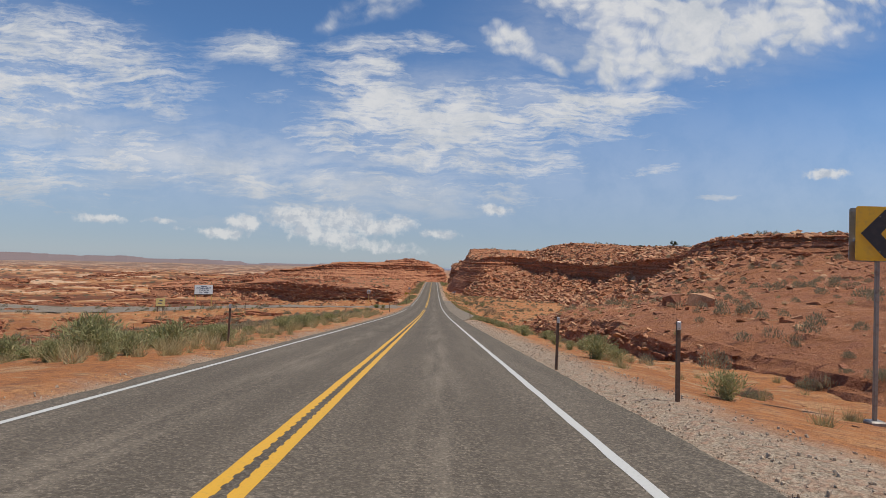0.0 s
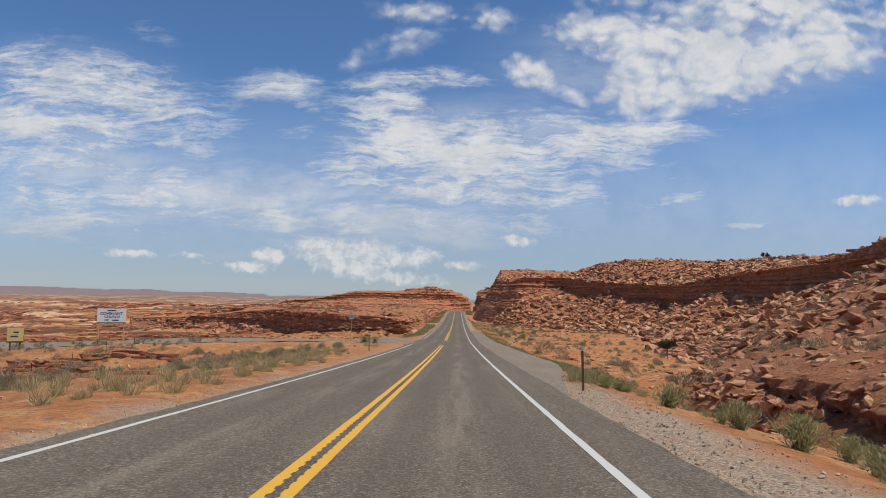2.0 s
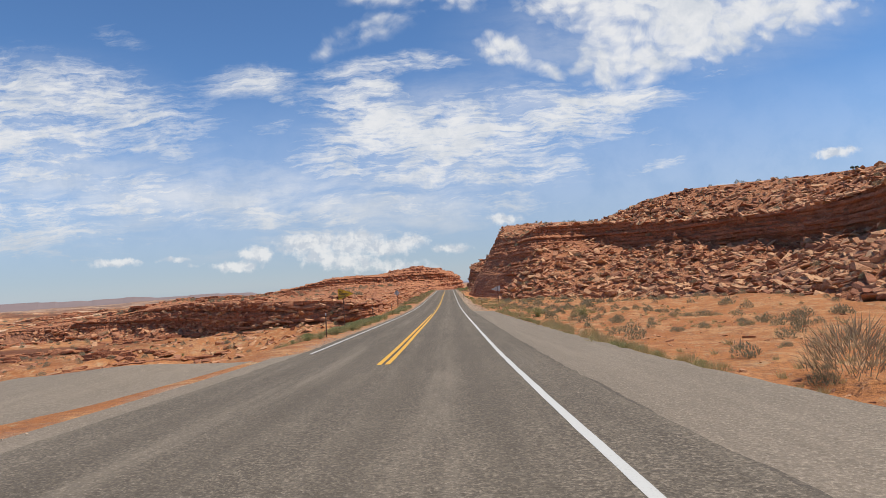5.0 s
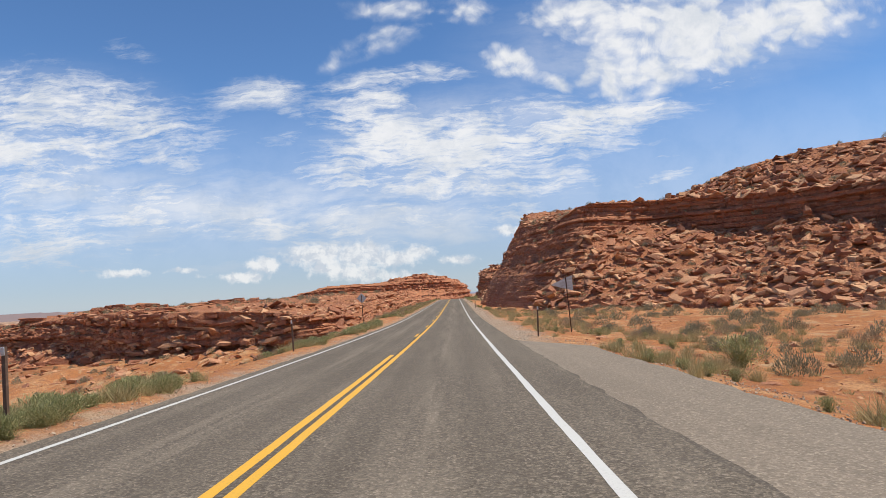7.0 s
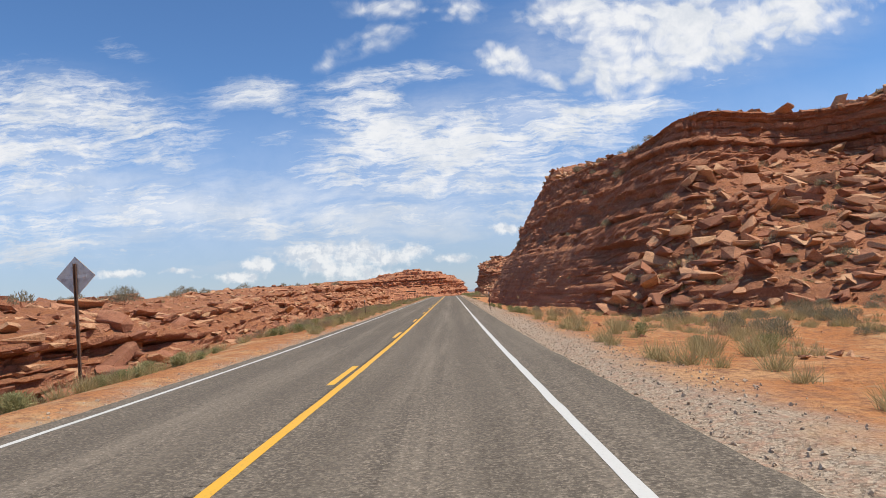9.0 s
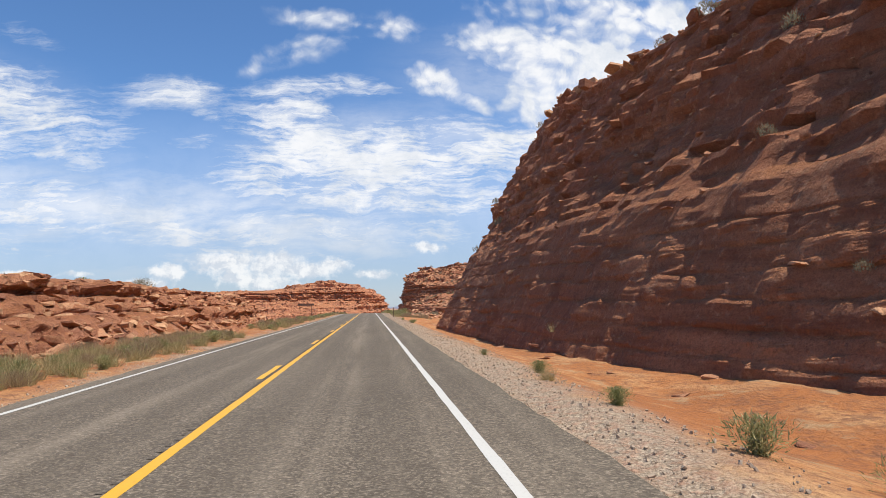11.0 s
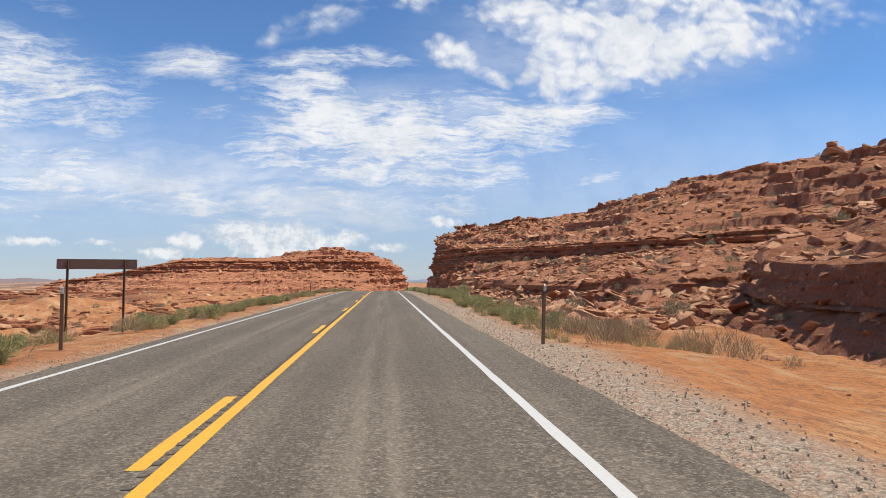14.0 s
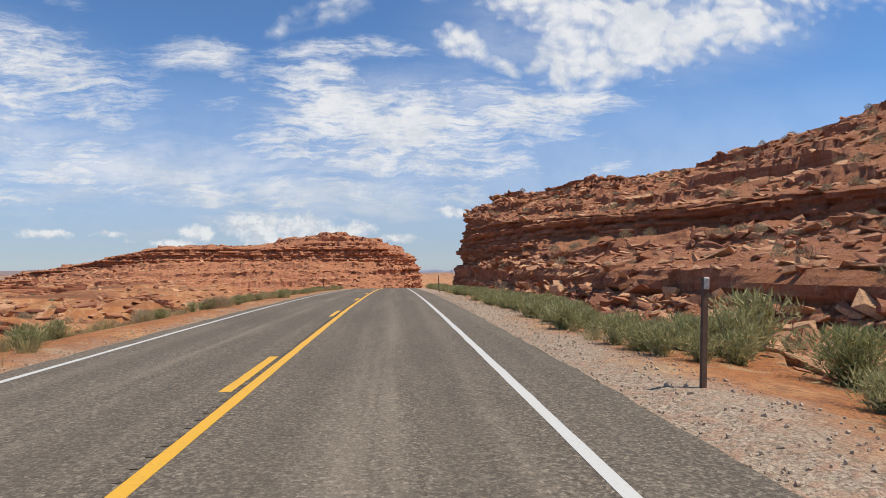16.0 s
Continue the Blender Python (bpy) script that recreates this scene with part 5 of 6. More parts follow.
# single shrubs that stand out
for kind, x, y, size, stretch in (
    ("rabbitbrush", 12.0, 192.0, 2.1, 0.9), ("sagebrush", 13.2, 191.0, 1.7, 1.0), ("rabbitbrush", 16.8, 190.0, 2.2, 0.85), ("dry_brush", 15.2, 142.0, 4.2, 0.8),
    ("dry_brush", 17.4, 141.0, 2.4, 0.9), ("sagebrush", -18.0, 257.0, 2.2, 0.9), ("sagebrush", -17.5, 325.0, 2.4, 1.1), ("rabbitbrush", -19.5, 318.0, 1.5, 0.9),
    ("rabbitbrush", -10.2, 127.5, 2.0, 0.75), ("rabbitbrush", -8.7, 126.2, 1.5, 0.7), ("rabbitbrush", 7.6, 12.3, 1.1, 0.95), ("rabbitbrush", 7.3, 21.0, 1.6, 0.9),
    ("rabbitbrush", 9.0, 399.5, 2.1, 0.85), ("rabbitbrush", 8.3, 401.8, 1.7, 0.9), ("rabbitbrush", 9.9, 403.6, 2.4, 0.8), ("rabbitbrush", 8.9, 397.2, 1.7, 0.8),
    ("bunch_grass", 9.9, 266.6, 2.2, 0.9), ("dry_brush", 10.6, 265.5, 1.6, 0.8), ("rabbitbrush", 6.8, 266.6, 0.7, 1.0), ("rabbitbrush", 7.2, 266.0, 0.9, 1.0), ("sagebrush", 9.3, 271.2, 1.3, 1.2),
    ("rabbitbrush", 6.9, 263.7, 0.75, 1.0), ("rabbitbrush", 7.0, 262.5, 0.7, 1.1), ("rabbitbrush", 7.3, 262.0, 0.9, 1.1), ("rabbitbrush", 6.3, 282.5, 0.6, 1.0), ("bunch_grass", 6.0, 280.8, 0.8, 1.0),
    ("rabbitbrush", 6.25, 277.8, 0.55, 1.1), ("rabbitbrush", 6.5, 274.6, 0.85, 1.1), ("rabbitbrush", 7.3, 273.4, 0.9, 1.0), ("rabbitbrush", 5.9, 287.4, 0.4, 1.0),
    ("sagebrush", 7.2, 361.5, 0.9, 1.0), ("dry_brush", 10.4, 362.0, 1.8, 0.8), ("bunch_grass", 9.4, 360.5, 1.9, 1.0), ("rabbitbrush", -9.5, 20.0, 2.6, 0.8), ("rabbitbrush", -8.6, 18.4, 2.2, 0.8), ("sagebrush", -10.4, 22.0, 2.6, 0.8),
    ("rabbitbrush", -8.2, 22.5, 1.9, 0.75), ("rabbitbrush", -11.0, 24.0, 2.0, 0.7), ("rabbitbrush", -8.0, 15.5, 1.2, 0.9), ("sagebrush", -11.0, 14.0, 1.6, 0.8),
):
    shrub(kind, x, y, size, stretch)

belt("rabbitbrush", -4, 60, -12, -6.2, 1.6, 0.7, 1.7, 0.8)
belt("rabbitbrush", 60, 110, -16, -9.0, 0.8, 0.6, 1.4, 0.8)
belt("bunch_grass", -4, 116, -30, -5.6, 6.0, 0.6, 1.4)
belt("dry_brush", -4, 112, -30, -8, 0.8, 0.5, 1.3, 0.8)
belt("sagebrush", -4, 112, -36, -8.0, 2.0, 0.6, 1.6, 0.8)
belt("rabbitbrush", 148, 245, -7.4, -4.9, 3.4, 0.5, 1.0, 0.85)
belt("bunch_grass", 148, 245, -9.0, -4.8, 5.0, 0.6, 1.2)
belt("rabbitbrush", 172, 248, -6.4, -4.9, 2.6, 0.5, 1.05, 0.9)
belt("bunch_grass", 172, 248, -7.0, -4.8, 4.0, 0.7, 1.3)
belt("dry_brush", 148, 245, -9.5, -5.2, 0.7, 0.6, 1.2, 0.9)
belt("rabbitbrush", 245, 348, -7.8, -5.1, 1.3, 0.5, 1.1, 0.8)
belt("bunch_grass", 245, 348, -8.4, -4.8, 6.5, 0.6, 1.4)
belt("dry_brush", 245, 348, -8.6, -5.2, 1.5, 0.6, 1.2, 0.9)
belt("rabbitbrush", 348, 475, -7.6, -5.1, 1.8, 0.6, 1.1, 0.8)
belt("bunch_grass", 348, 475, -10.0, -4.9, 4.5, 0.6, 1.4)
belt("dry_brush", 348, 475, -11.0, -5.2, 1.0, 0.6, 1.3, 0.8)
belt("sagebrush", 350, 420, -24, -9, 0.25, 0.5, 1.3, 0.8)
belt("rabbitbrush", 18, 66, 7.2, 9.8, 0.9, 0.6, 1.3, 0.9)
belt("sagebrush", 4, 66, 9.0, 22.0, 0.5, 0.5, 1.4, 0.8)
belt("bunch_grass", 4, 66, 7.0, 18.0, 2.0, 0.5, 1.1)
for a, b in ((70, 78), (78, 90), (90, 140), (140, 196)):
    edge_x = apron((a + b) / 2)
    belt("rabbitbrush", a, b, edge_x + 0.5, edge_x + 2.0, 3.6 if a < 140 else 1.2, 0.45, 1.0 if a < 140 else 0.65, 0.85)
    belt("bunch_grass", a, b, edge_x + 0.2, edge_x + 4.0, 3.6, 0.6, 1.4)
belt("sagebrush", 110, 262, 12.0, 32.0, 0.7, 0.5, 1.5, 0.75)
belt("bunch_grass", 196, 268, 6.4, 20.0, 7.0, 0.6, 1.4)
belt("bunch_grass", 140, 270, 9.0, 30.0, 7.0, 0.4, 0.9, 1.0, False)
belt("dry_brush", 196, 268, 9.0, 22.0, 0.9, 0.5, 1.2, 0.8)
belt("sagebrush", 196, 262, 12.0, 26.0, 1.6, 0.6, 1.4, 0.8)
belt("rabbitbrush", 196, 262, 7.6, 14.0, 0.4, 0.4, 0.9, 0.9)
belt("rabbitbrush", 268, 345, 5.9, 8.0, 0.16, 0.35, 0.8, 0.95)
belt("rabbitbrush", 362, 478, 6.2, 8.0, 2.0, 0.6, 1.15, 0.85)
belt("rabbitbrush", 392, 470, 6.3, 8.2, 2.2, 0.7, 1.3, 0.85)
belt("rabbitbrush", 386, 432, 7.2, 10.4, 2.8, 0.6, 1.3, 0.85)
belt("sagebrush", 386, 440, 8.0, 12.0, 1.2, 0.6, 1.2, 0.9)
belt("dry_brush", 356, 372, 7.2, 11.0, 1.6, 0.7, 1.4, 0.85)
belt("bunch_grass", 356, 470, 6.0, 11.5, 2.2, 0.5, 1.3)
belt("dry_brush", 350, 430, 8.5, 14.0, 0.3, 0.5, 1.3, 0.8)
belt("sagebrush", -5, 110, 17, 48, 2.2, 0.5, 1.3, 0.8, False)
belt("dry_brush", -5, 110, 14, 40, 1.0, 0.5, 1.2, 0.8, False)
belt("bunch_grass", -5, 112, -26, -5.4, 7.0, 0.6, 1.4, 1.0, False)
belt("bunch_grass", -5, 100, -11, -5.0, 4.0, 0.5, 1.1)
belt("sagebrush", 10, 112, -48, -13, 5.0, 0.6, 1.5, 0.75, False)
belt("dry_brush", 10, 112, -44, -11, 3.0, 0.6, 1.4, 0.8, False)
# the wide land
for kind, y0, y1, x0, x1, per in (("sagebrush", -20, 480, -130, -20, 4.2), ("dry_brush", -20, 240, -120, -16, 1.6), ("bunch_grass", -20, 480, -90, -14, 1.6), ("sagebrush", 200, 900, -420, -60, 3.4), ("rabbitbrush", 0, 240, -60, -12, 0.5),
                                  ("sagebrush", 0, 520, 14, 100, 3.2), ("bunch_grass", 20, 300, 10, 60, 1.2), ("dry_brush", 20, 500, 20, 90, 0.7)):
    for _ in range(int((y1 - y0) * per)):
        x, y = rng.uniform(x0, x1), rng.uniform(y0, y1)
        if -30 < x < -4 and 116 < y < 149:
            continue
        shrub(kind, x, y, rng.uniform(0.5, 1.7 if kind == "sagebrush" else 1.2), 0.8, False)
for (kind, close), rows in lite_spots.items():
    if rows:
        joined(kind + "_scrub", (LITE_NEAR if close else LITE)[kind], *zip(*rows), KINDS[kind][0][0], "scattered low desert scrub of " + kind.replace("_", " "), "scrub")


# junipers
def juniper(x, y, height, seed):
    m = Matrix.Translation((x, y, top(x, y) - 0.05))
    ob = empty("juniper", m, "dark green gnarled juniper standing on the rocky slope", "tree", "junipers on the mesa")
    bm = bmesh.new()
    r = random.Random(seed)

    def limb(a, b, r0, r1):
        d = (b - a).normalized()
        s = d.orthogonal().normalized()
        t = d.cross(s)
        rings = [[bm.verts.new(c + (s * math.cos(k * 1.047) + t * math.sin(k * 1.047)) * w) for k in range(6)] for c, w in ((a, r0), ((a + b) / 2 + s * 0.06, (r0 + r1) / 2), (b, r1))]
        for p, q in zip(rings, rings[1:]):
            for k in range(6):
                bm.faces.new((p[k], p[(k + 1) % 6], q[(k + 1) % 6], q[k]))

    fork = Vector((0.1, 0.05, height * 0.35))
    limb(Vector((0, 0, -0.1)), fork, height * 0.045, height * 0.032)
    tips = []
    for k in range(6):
        a = k * 1.05 + r.uniform(-0.3, 0.3)
        tip = fork + Vector((math.cos(a) * height * r.uniform(0.18, 0.36), math.sin(a) * height * r.uniform(0.18, 0.36), height * r.uniform(0.12, 0.45)))
        limb(fork, tip, height * 0.024, height * 0.008)
        tips.append(tip)
    part("trunk", bm, M_TWIG, ob)
    V, F, base = [], [], 0
    for k, tip in enumerate(tips * 2):
        v, f = leaves(seed * 10 + k, 220, height * 0.2, height * 0.26, height * 0.07, height * 0.011, "dome")
        off = np.array(tip) + np.array((r.uniform(-1, 1), r.uniform(-1, 1), r.uniform(-3.4, 0.2))) * height * 0.10
        V.append(v + off)
        F.append(f + base)
        base += len(v)
    crown = new("crown", mesh_of("crown", np.concatenate(V).tolist(), np.concatenate(F).tolist(), M_JUNIPER))
    crown.parent = ob
    return ob


for i, (x, y, h) in enumerate(((36.7, 152.0, 3.6), (93.0, 232.0, 3.0), (84.0, 243.0, 1.6))):
    juniper(x, y, h, 61 + i)

# ---------------------------------------------------------------- gravel on the shoulders
pebble = [rock_mesh(300 + i, 0.7) for i in range(5)]
PEB = []
for bm in pebble:
    bm.verts.index_update()
    PEB.append((np.array([v.co for v in bm.verts]), np.array([[v.index for v in f.verts] for f in bm.faces])))
    bm.free()
rows = []
for _ in range(26000):
    y = rng.uniform(2, 440)
    if rng.random() < 0.72:
        x = (apron(y) if 62 < y < 198 else 4.75) + 0.05 + 1.9 * rng.random() ** 1.4
    else:
        x = -4.12 - 0.8 * rng.random() ** 1.5
    rows.append((rng.randrange(5), np.array((x, y, lie(x, y) + 0.012)), 0.02 + 0.04 * rng.random() ** 3, (rng.uniform(0, 6), rng.uniform(0, 6), rng.uniform(0, 6))))
GRAVEL = plain("gravel_stone", (0.47, 0.36, 0.255), 0.9, dirt=(0.28, 0.20, 0.14), amount=0.8, scale=3.0)
joined("gravel", PEB, *zip(*rows), GRAVEL, "crushed grey and tan gravel along the shoulders", "gravel")


# ---------------------------------------------------------------- signs and posts
def box(bm, x0, x1, y0, y1, z0, z1, bevel=0.0):
    g = bmesh.ops.create_cube(bm, size=1.0, matrix=Matrix.Translation(((x0 + x1) / 2, (y0 + y1) / 2, (z0 + z1) / 2)) @ Matrix.Diagonal((x1 - x0, y1 - y0, z1 - z0, 1)))
    if bevel:
        edges = list({e for v in g["verts"] for e in v.link_edges})
        bmesh.ops.bevel(bm, geom=edges, offset=bevel, segments=1, affect="EDGES")
    return bm


def slab(outline, y0, y1):
    """A plate with that outline (x, z), from y0 to y1."""
    bm = bmesh.new()
    a = [bm.verts.new((x, y0, z)) for x, z in outline]
    b = [bm.verts.new((x, y1, z)) for x, z in outline]
    bm.faces.new(a)
    bm.faces.new(b[::-1])
    for i in range(len(a)):
        j = (i + 1) % len(a)
        bm.faces.new((a[j], a[i], b[i], b[j]))
    bmesh.ops.recalc_face_normals(bm, faces=list(bm.faces))
    return bm


def tube(bm, a, b, r, sides=8):
    a, b = Vector(a), Vector(b)
    d = (b - a).normalized()
    s = d.orthogonal().normalized()
    t = d.cross(s)
    p, q = ([bm.verts.new(c + (s * math.cos(k * 2 * math.pi / sides) + t * math.sin(k * 2 * math.pi / sides)) * r) for k in range(sides)] for c in (a, b))
    for k in range(sides):
        bm.faces.new((p[k], p[(k + 1) % sides], q[(k + 1) % sides], q[k]))
    bm.faces.new(p[::-1])
    bm.faces.new(q)
    return bm


def words(text, size, x, y, z, material_, parent, name="lettering"):
    """Raised lettering that faces -y, left edge or centre at x."""
    cu = bpy.data.curves.new("lettering", "FONT")
    cu.body, cu.size, cu.extrude, cu.align_x, cu.align_y, cu.offset = text, size, 0.004, "LEFT", "CENTER", size * 0.03
    tmp = bpy.data.objects.new("lettering", cu)
    me = bpy.data.meshes.new_from_object(tmp)
    bpy.data.objects.remove(tmp)
    me.materials.clear()
    me.materials.append(material_)
    ob = new(name, me)
    ob.parent = parent
    ob.matrix_basis = pose(x, y, z, 90, 0, 0)
    return ob


def u_post(height, w, d):
    """A U-channel post, open to the back."""
    t = w * 0.28
    return slab_xy([(-w / 2, -d / 2), (w / 2, -d / 2), (w / 2, d / 2), (w / 2 - t, d / 2), (w / 2 - t, -d / 2 + t), (-w / 2 + t, -d / 2 + t), (-w / 2 + t, d / 2), (-w / 2, d / 2)], -0.3, height)


def slab_xy(outline, z0, z1):
    bm = bmesh.new()
    a = [bm.verts.new((x, y, z0)) for x, y in outline]
    b = [bm.verts.new((x, y, z1)) for x, y in outline]
    bm.faces.new(a)
    bm.faces.new(b)
    for i in range(len(a)):
        j = (i + 1) % len(a)
        bm.faces.new((a[i], a[j], b[j], b[i]))
    bmesh.ops.recalc_face_normals(bm, faces=list(bm.faces))
    return bm


def delineator():
    ob = empty("delineator_post", Matrix(), "brown weathered roadside delineator post with a pale reflector", "delineator", "delineators along the road")
    part("post", u_post(1.42, 0.068, 0.055), M_WOOD, ob)
    bm = box(bmesh.new(), -0.038, 0.038, -0.046, -0.0285, 1.27, 1.42, 0.006)
    part("reflector", bm, M_REFLECT, ob, "grey rectangular reflector")
    bm = bmesh.new()
    for z in (1.30, 1.39):
        tube(bm, (0, -0.052, z), (0, -0.028, z), 0.008, 6)
    part("bolt", bm, M_STEEL, ob)
    return ob


master = delineator()
POSTS = [(6.0, 10.8), (4.99, 16.5), (5.8, 68.6), (6.05, 199.5), (5.42, 270.8), (5.65, 356.3), (5.95, 398.3), (5.6, 440.5), (-5.6, 21.7), (-5.35, 97.7), (-5.3, 157.6), (-5.45, 180.8), (-5.3, 198.5), (-5.3, 272.3), (-5.4, 356.5), (-5.25, 401.7), (-5.5, 456.0)]
for i, (x, y) in enumerate(POSTS):
    lean = pose(0, 0, 0, rng.uniform(-2.5, 2.5), rng.uniform(-2.5, 2.5), rng.uniform(-12, 12))
    m = Matrix.Translation((x, y, lie(x, y))) @ lean
    if i == 0:
        master.matrix_basis = m
    else:
        copy_thing(master, m)


def rounded(w, h, r, z0, x0=None):
    """Outline of a plate with rounded corners; its lower left corner at x0, z0."""
    x0 = -w / 2 if x0 is None else x0
    out = []
    for cx, cz, a in ((x0 + w - r, z0 + r, -90), (x0 + w - r, z0 + h - r, 0), (x0 + r, z0 + h - r, 90), (x0 + r, z0 + r, 180)):
        for k in (0, 30, 60, 90):
            out.append((cx + r * math.cos(radians(a + k)), cz + r * math.sin(radians(a + k))))
    return out


def chevron_sign(x, y):
    ob = empty("chevron_sign", Matrix.Translation((x, y, top(x, y))) @ pose(0, 0, 0, 0, 0, -4), "yellow chevron alignment sign with a black arrow on a steel post", "road sign")
    bm = box(bmesh.new(), -0.035, 0.035, -0.035, 0.035, -0.3, 4.34, 0.008)
    part("post", bm, M_STEEL, ob)
    base = part("base", box(bmesh.new(), -0.16, 0.16, -0.14, 0.14, -0.2, 0.10, 0.03), M_STEEL, ob)
    plate = part("plate", slab(rounded(0.92, 1.08, 0.05, 3.26), -0.060, -0.052), M_SIGN_YELLOW, ob)
    arrow = [(-0.36, 3.80), (0.10, 4.28), (0.44, 4.28), (0.02, 3.80), (0.44, 3.32), (0.10, 3.32)]
    part("arrow", slab(arrow, -0.066, -0.060), M_BLACK, plate, "black chevron")
    bm = bmesh.new()
    for z in (3.44, 4.14):
        tube(bm, (0, -0.075, z), (0, -0.04, z), 0.014, 6)
    part("bolt", bm, M_STEEL, plate)
    part("back_plate", slab(rounded(0.92, 1.08, 0.05, 3.24, -0.48), 0.12, 0.128), M_ALU, ob, "grey back of a second plate")
    part("bracket", box(bmesh.new(), -0.4, 0.3, 0.036, 0.12, 3.64, 3.70), M_ALU, ob)
    return ob


chevron_sign(10.42, 12.0)


def pennant(x, y, turn, height, label, lean=0.0):
    ob = empty("pennant_sign", Matrix.Translation((x, y, top(x, y))) @ pose(0, 0, 0, 0, lean, turn), label, "road sign")
    part("post", u_post(height - 0.05, 0.058, 0.045), M_RUST, ob)
    out = [(-0.36, height - 0.82), (-0.30, height - 0.84), (0.80, height - 0.45), (0.82, height - 0.41), (0.80, height - 0.37), (-0.30, height + 0.02), (-0.36, height)]
    plate = part("plate", slab(out, -0.046, -0.040), M_SIGN_YELLOW, ob, "yellow triangular plate")
    mid = (0.07, height - 0.41)
    inner = [((px_ - mid[0]) * 0.955 + mid[0], (pz_ - mid[1]) * 0.945 + mid[1]) for px_, pz_ in out]
    part("border", slab([((px_ - mid[0]) * 0.985 + mid[0], (pz_ - mid[1]) * 0.98 + mid[1]) for px_, pz_ in out], -0.050, -0.046), M_BLACK, plate, "black border")
    part("field", slab(inner, -0.054, -0.050), M_SIGN_YELLOW, plate)
    for text, z in (("NO", height - 0.22), ("PASSING", height - 0.41), ("ZONE", height - 0.60)):
        words(text, 0.19, -0.29, -0.056, z, M_BLACK, plate)
    part("back", slab(out, -0.040, -0.034), M_ALU, ob, "bare aluminium back")
    for z in (height - 0.25, height - 0.60):
        part("brace", box(bmesh.new(), -0.28, 0.34 if z > height - 0.5 else 0.16, -0.034, -0.026, z - 0.035, z + 0.035), M_REFLECT, ob, "pale bracket strip")
    return ob


pennant(-5.95, 167.6, 0, 3.1, "yellow no passing zone pennant sign on a thin post")
pennant(8.75, 205.6, 176, 3.2, "no passing zone pennant sign seen from its grey back", 2.4)


def diamond_back(x, y):
    ob = empty("warning_sign", Matrix.Translation((x, y, top(x, y))) @ pose(0, 0, 0, 0, 1.5, 178), "diamond warning sign seen from its grey back on a rusty post", "road sign")
    part("post", u_post(3.5, 0.075, 0.05), M_RUST, ob)
    z, r = 3.15, 0.54
    part("plate", slab([(-r, z), (0, z - r), (r, z), (0, z + r)], -0.046, -0.038), M_SIGN_YELLOW, ob)
    part("back", slab([(-r, z), (0, z - r), (r, z), (0, z + r)], -0.038, -0.032), M_ALU, ob, "bare aluminium back")
    part("brace", box(bmesh.new(), -0.3, 0.3, -0.032, -0.024, z - 0.04, z + 0.04), M_REFLECT, ob)


diamond_back(-7.7, 235.6)


def stop_back(x, y):
    ob = empty("stop_sign", Matrix.Translation((x, y, top(x, y))) @ pose(0, 0, 0, 0, 0, 165), "octagonal stop sign seen from its grey back on a yellowish post", "road sign")
    part("post", tube(bmesh.new(), (0, 0, -0.3), (0, 0, 3.65), 0.045, 10), M_POLE_YELLOW, ob)
    z, r = 3.28, 0.46
    octo = [(r * math.cos(radians(22.5 + 45 * k)), z + r * math.sin(radians(22.5 + 45 * k))) for k in range(8)]
    part("plate", slab(octo, -0.062, -0.054), paint("sign_red", (0.42, 0.02, 0.02), (0.3, 0.1, 0.08)), ob, "red face")
    part("back", slab(octo, -0.054, -0.047), M_ALU, ob, "bare aluminium back")
    for z in (3.50, 2.98):
        part("brace", box(bmesh.new(), -0.27, 0.27, -0.047, 0.05, z - 0.06, z + 0.06, 0.01), M_SIGN_WHITE, ob, "white mounting block")


stop_back(-11.8, 126.2)


def brown_back(x, y):
    ob = empty("guide_sign", Matrix.Translation((x, y, top(x, y))) @ pose(0, 0, 0, 0, -0.6, 180), "long brown guide sign seen from the back on two posts", "road sign")
    for px_ in (-0.86, 0.86):
        part("post", u_post(2.4, 0.06, 0.05), M_RUST, ob)
        bpy.context.view_layer.update()
        ob.children[-1].matrix_basis = Matrix.Translation((px_, 0, 0))
    part("panel", slab(rounded(2.44, 0.32, 0.03, 2.08), -0.075, -0.05), M_BROWN, ob)
    part("back", slab(rounded(2.42, 0.30, 0.03, 2.09), -0.050, -0.036), M_BROWN, ob)


brown_back(-7.25, 362.2)


def board_sign(name, x, y, z, w, h, turn, leg, lines_, mat, label):
    """A board on two legs; its middle at x, y, z."""
    g = top(x, y)
    ob = empty(name, Matrix.Translation((x, y, g)) @ pose(0, 0, 0, 0, 0, turn), label, "sign")
    zc = z - g
    for px_ in (-w * leg, w * leg):
        part("leg", box(bmesh.new(), px_ - 0.09, px_ + 0.09, 0.03, 0.2, -0.6, zc + h * 0.4, 0.01), M_POLE_YELLOW if name == "church_sign" else M_WOOD, ob)
    part("rail", box(bmesh.new(), -w * 0.52, w * 0.52, 0.0, 0.16, zc - h / 2 - 0.16, zc - h / 2, 0.01), M_WOOD, ob)
    board = part("board", box(bmesh.new(), -w / 2, w / 2, -0.03, 0.03, zc - h / 2, zc + h / 2, 0.01), mat, ob)
    for text, size, tx, tz in lines_:
        if text:
            words(text, size, tx, -0.036, zc + tz, M_INK, board)
        else:
            part("bar", box(bmesh.new(), tx - size / 2, tx + size / 2, -0.037, -0.03, zc + tz - 0.10, zc + tz + 0.10), M_INK, board, "row of writing too small to read")
    return ob


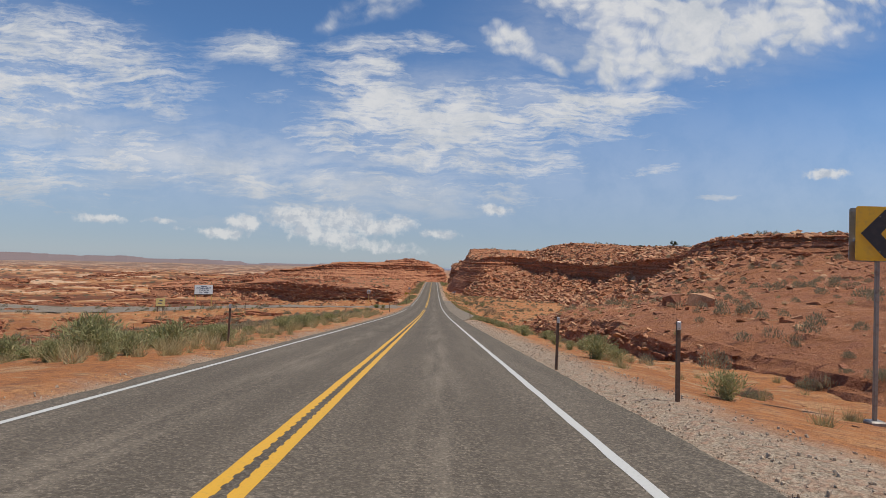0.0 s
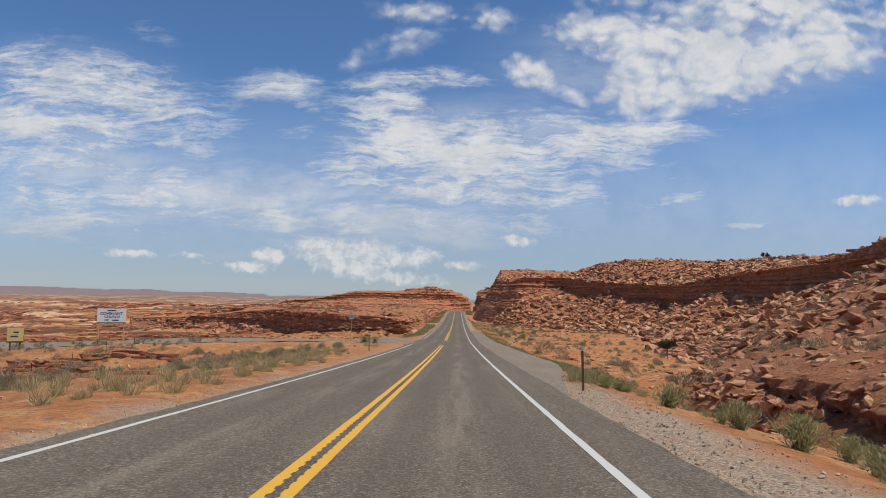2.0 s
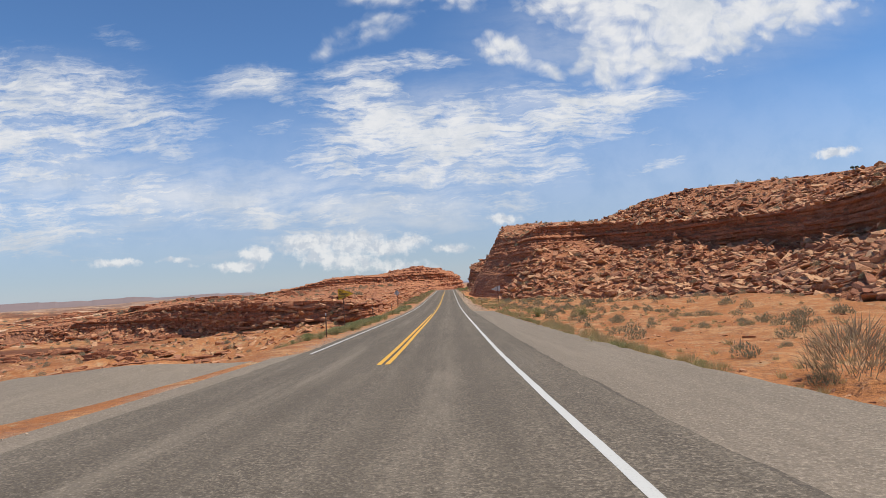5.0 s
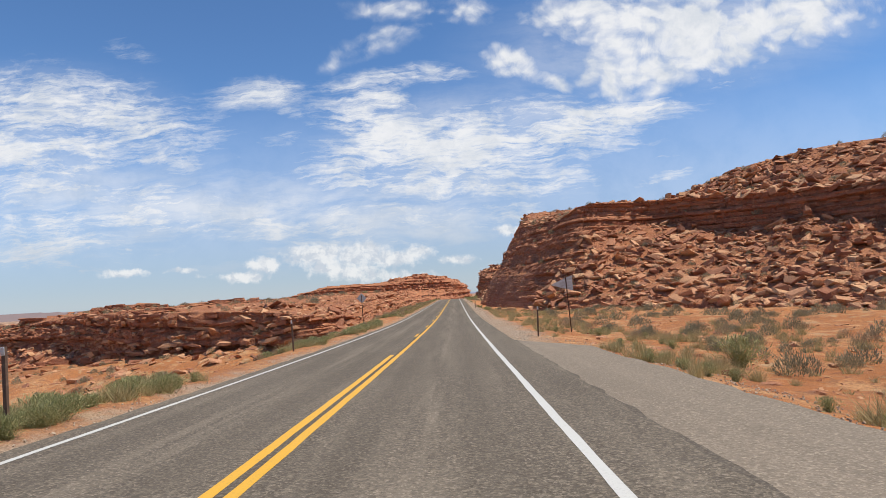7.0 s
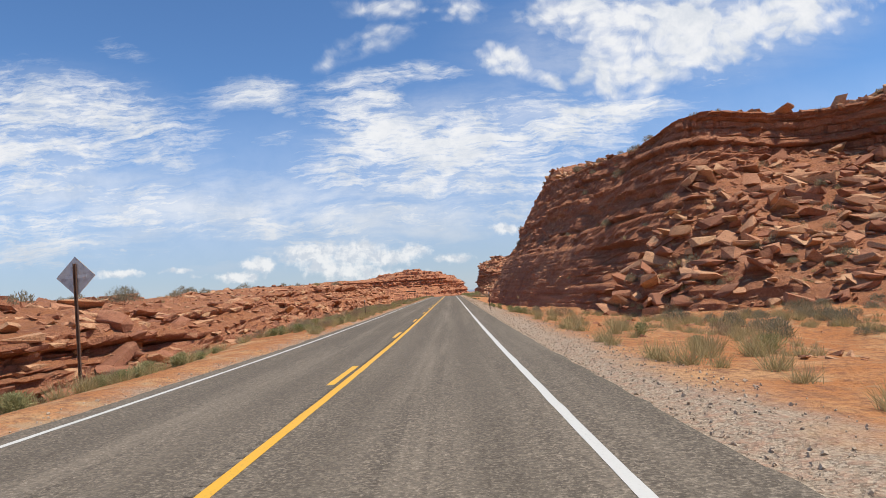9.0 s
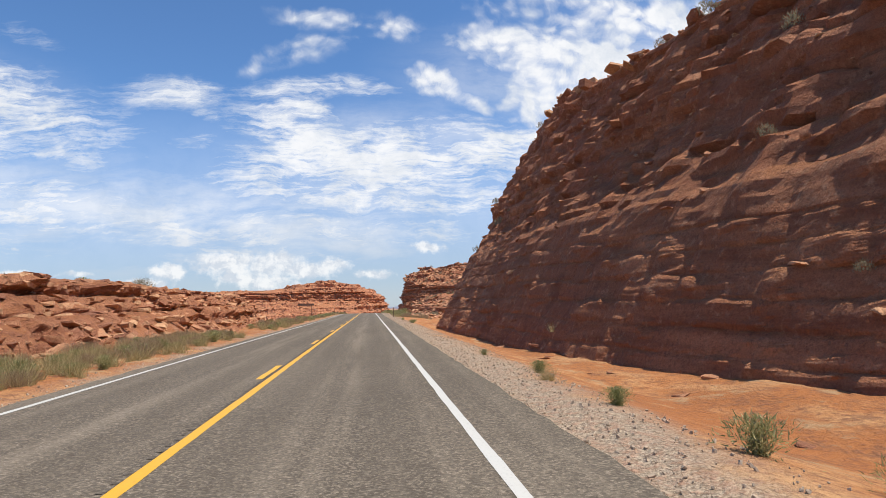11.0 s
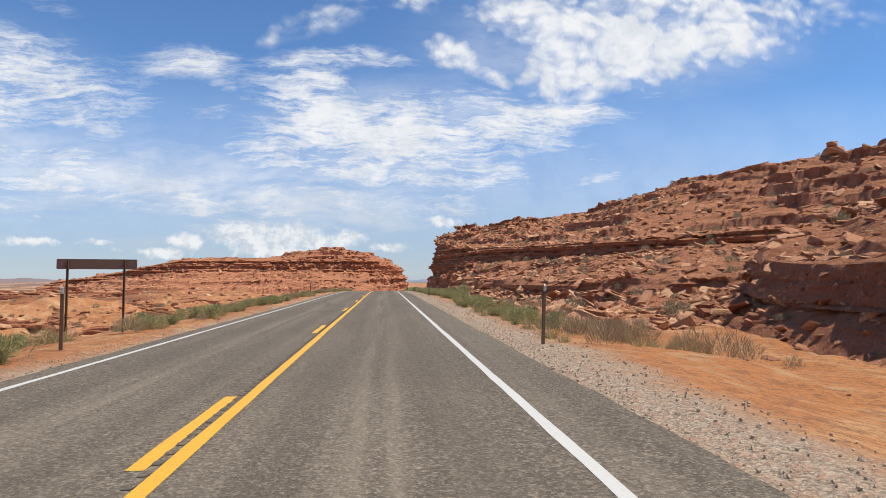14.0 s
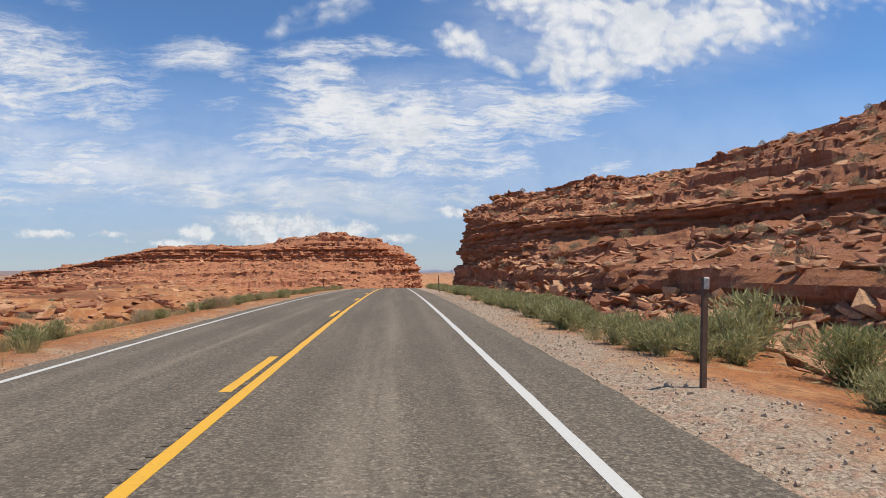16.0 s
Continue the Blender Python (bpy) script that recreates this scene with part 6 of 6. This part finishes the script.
board_sign("church_sign", -51.2, 141.0, -1.35, 3.9, 2.1, 24, 0.44, [("", 1.2, 0.0, 0.76), ("COVENANT", 0.56, -1.55, 0.28), ("CHURCH", 0.52, -1.0, -0.22), ("OF", 0.46, -0.95, -0.72), ("", 0.9, 0.55, -0.72)], M_SIGN_WHITE, "white wooden church sign with dark lettering on two legs")
board_sign("notice_board", -53.2, 123.5, -3.1, 1.7, 1.6, 24, 0.3, [("", 0.6, 0.1, 0.3), ("", 0.8, -0.1, -0.2)], plain("faded_yellow", (0.62, 0.52, 0.20), 0.6), "faded yellow handmade notice board on short legs")


# wire fence on the open land
def fence_post():
    ob = empty("fence_post", Matrix(), "thin rusty steel fence post in desert scrub", "fence post", "fence posts on the open land")
    bm = slab_xy([(-0.03, -0.006), (0.03, -0.006), (0.03, 0.006), (0.006, 0.006), (0.006, 0.04), (-0.006, 0.04), (-0.006, 0.006), (-0.03, 0.006)], -0.3, 1.3)
    part("stake", bm, M_RUST, ob)
    return ob


fp = fence_post()
where_posts = [(-33.0 - 0.05 * k, 66 + 5.4 * k) for k in range(10)]
for i, (x, y) in enumerate(where_posts):
    m = Matrix.Translation((x, y, top(x, y)))
    if i == 0:
        fp.matrix_basis = m
    else:
        copy_thing(fp, m)
bm = bmesh.new()
for (xa, ya), (xb, yb) in zip(where_posts, where_posts[1:]):
    for h in (0.45, 0.8, 1.15):
        tube(bm, (xa, ya, top(xa, ya) + h), (xb, yb, top(xb, yb) + h), 0.006, 4)
wire = bpy.data.meshes.new("fence_wire")
bm.to_mesh(wire)
bm.free()
wire.materials.append(M_RUST)
tagged(new("fence_wire", wire), "three strands of rusty wire between the fence posts", "wire", kind="stuff")

# side road at the junction
def side_road():
    """Asphalt that opens in a wide bell mouth onto the highway."""
    d = np.concatenate([np.linspace(0, 16, 41), np.linspace(17, 130, 80)])
    xs = -3.9 - d
    flare = 10.0 * np.exp(-d / 3.6)
    y0, y1 = 128.4 - flare * 0.85 + 0.03 * xs, 137.6 + flare + 0.10 * d ** 0.9
    P = np.zeros((len(xs), 25, 3))
    for c in range(25):
        yy = y0 + (y1 - y0) * c / 24
        zz = np.maximum(ground_z(xs, yy), ground_z(xs, (y0 + y1) / 2)) + 0.06
        meet = smooth(5.0, 1.2, d)
        P[:, c] = np.stack([xs, yy, zz * (1 - meet) + (road_z(yy) - 0.012) * meet], 1)
    ob = new("side_road", grid_mesh("side_road", P, M_APRON, True))
    return tagged(ob, "worn grey asphalt side road that joins the highway", "road", kind="structure")


side_road()
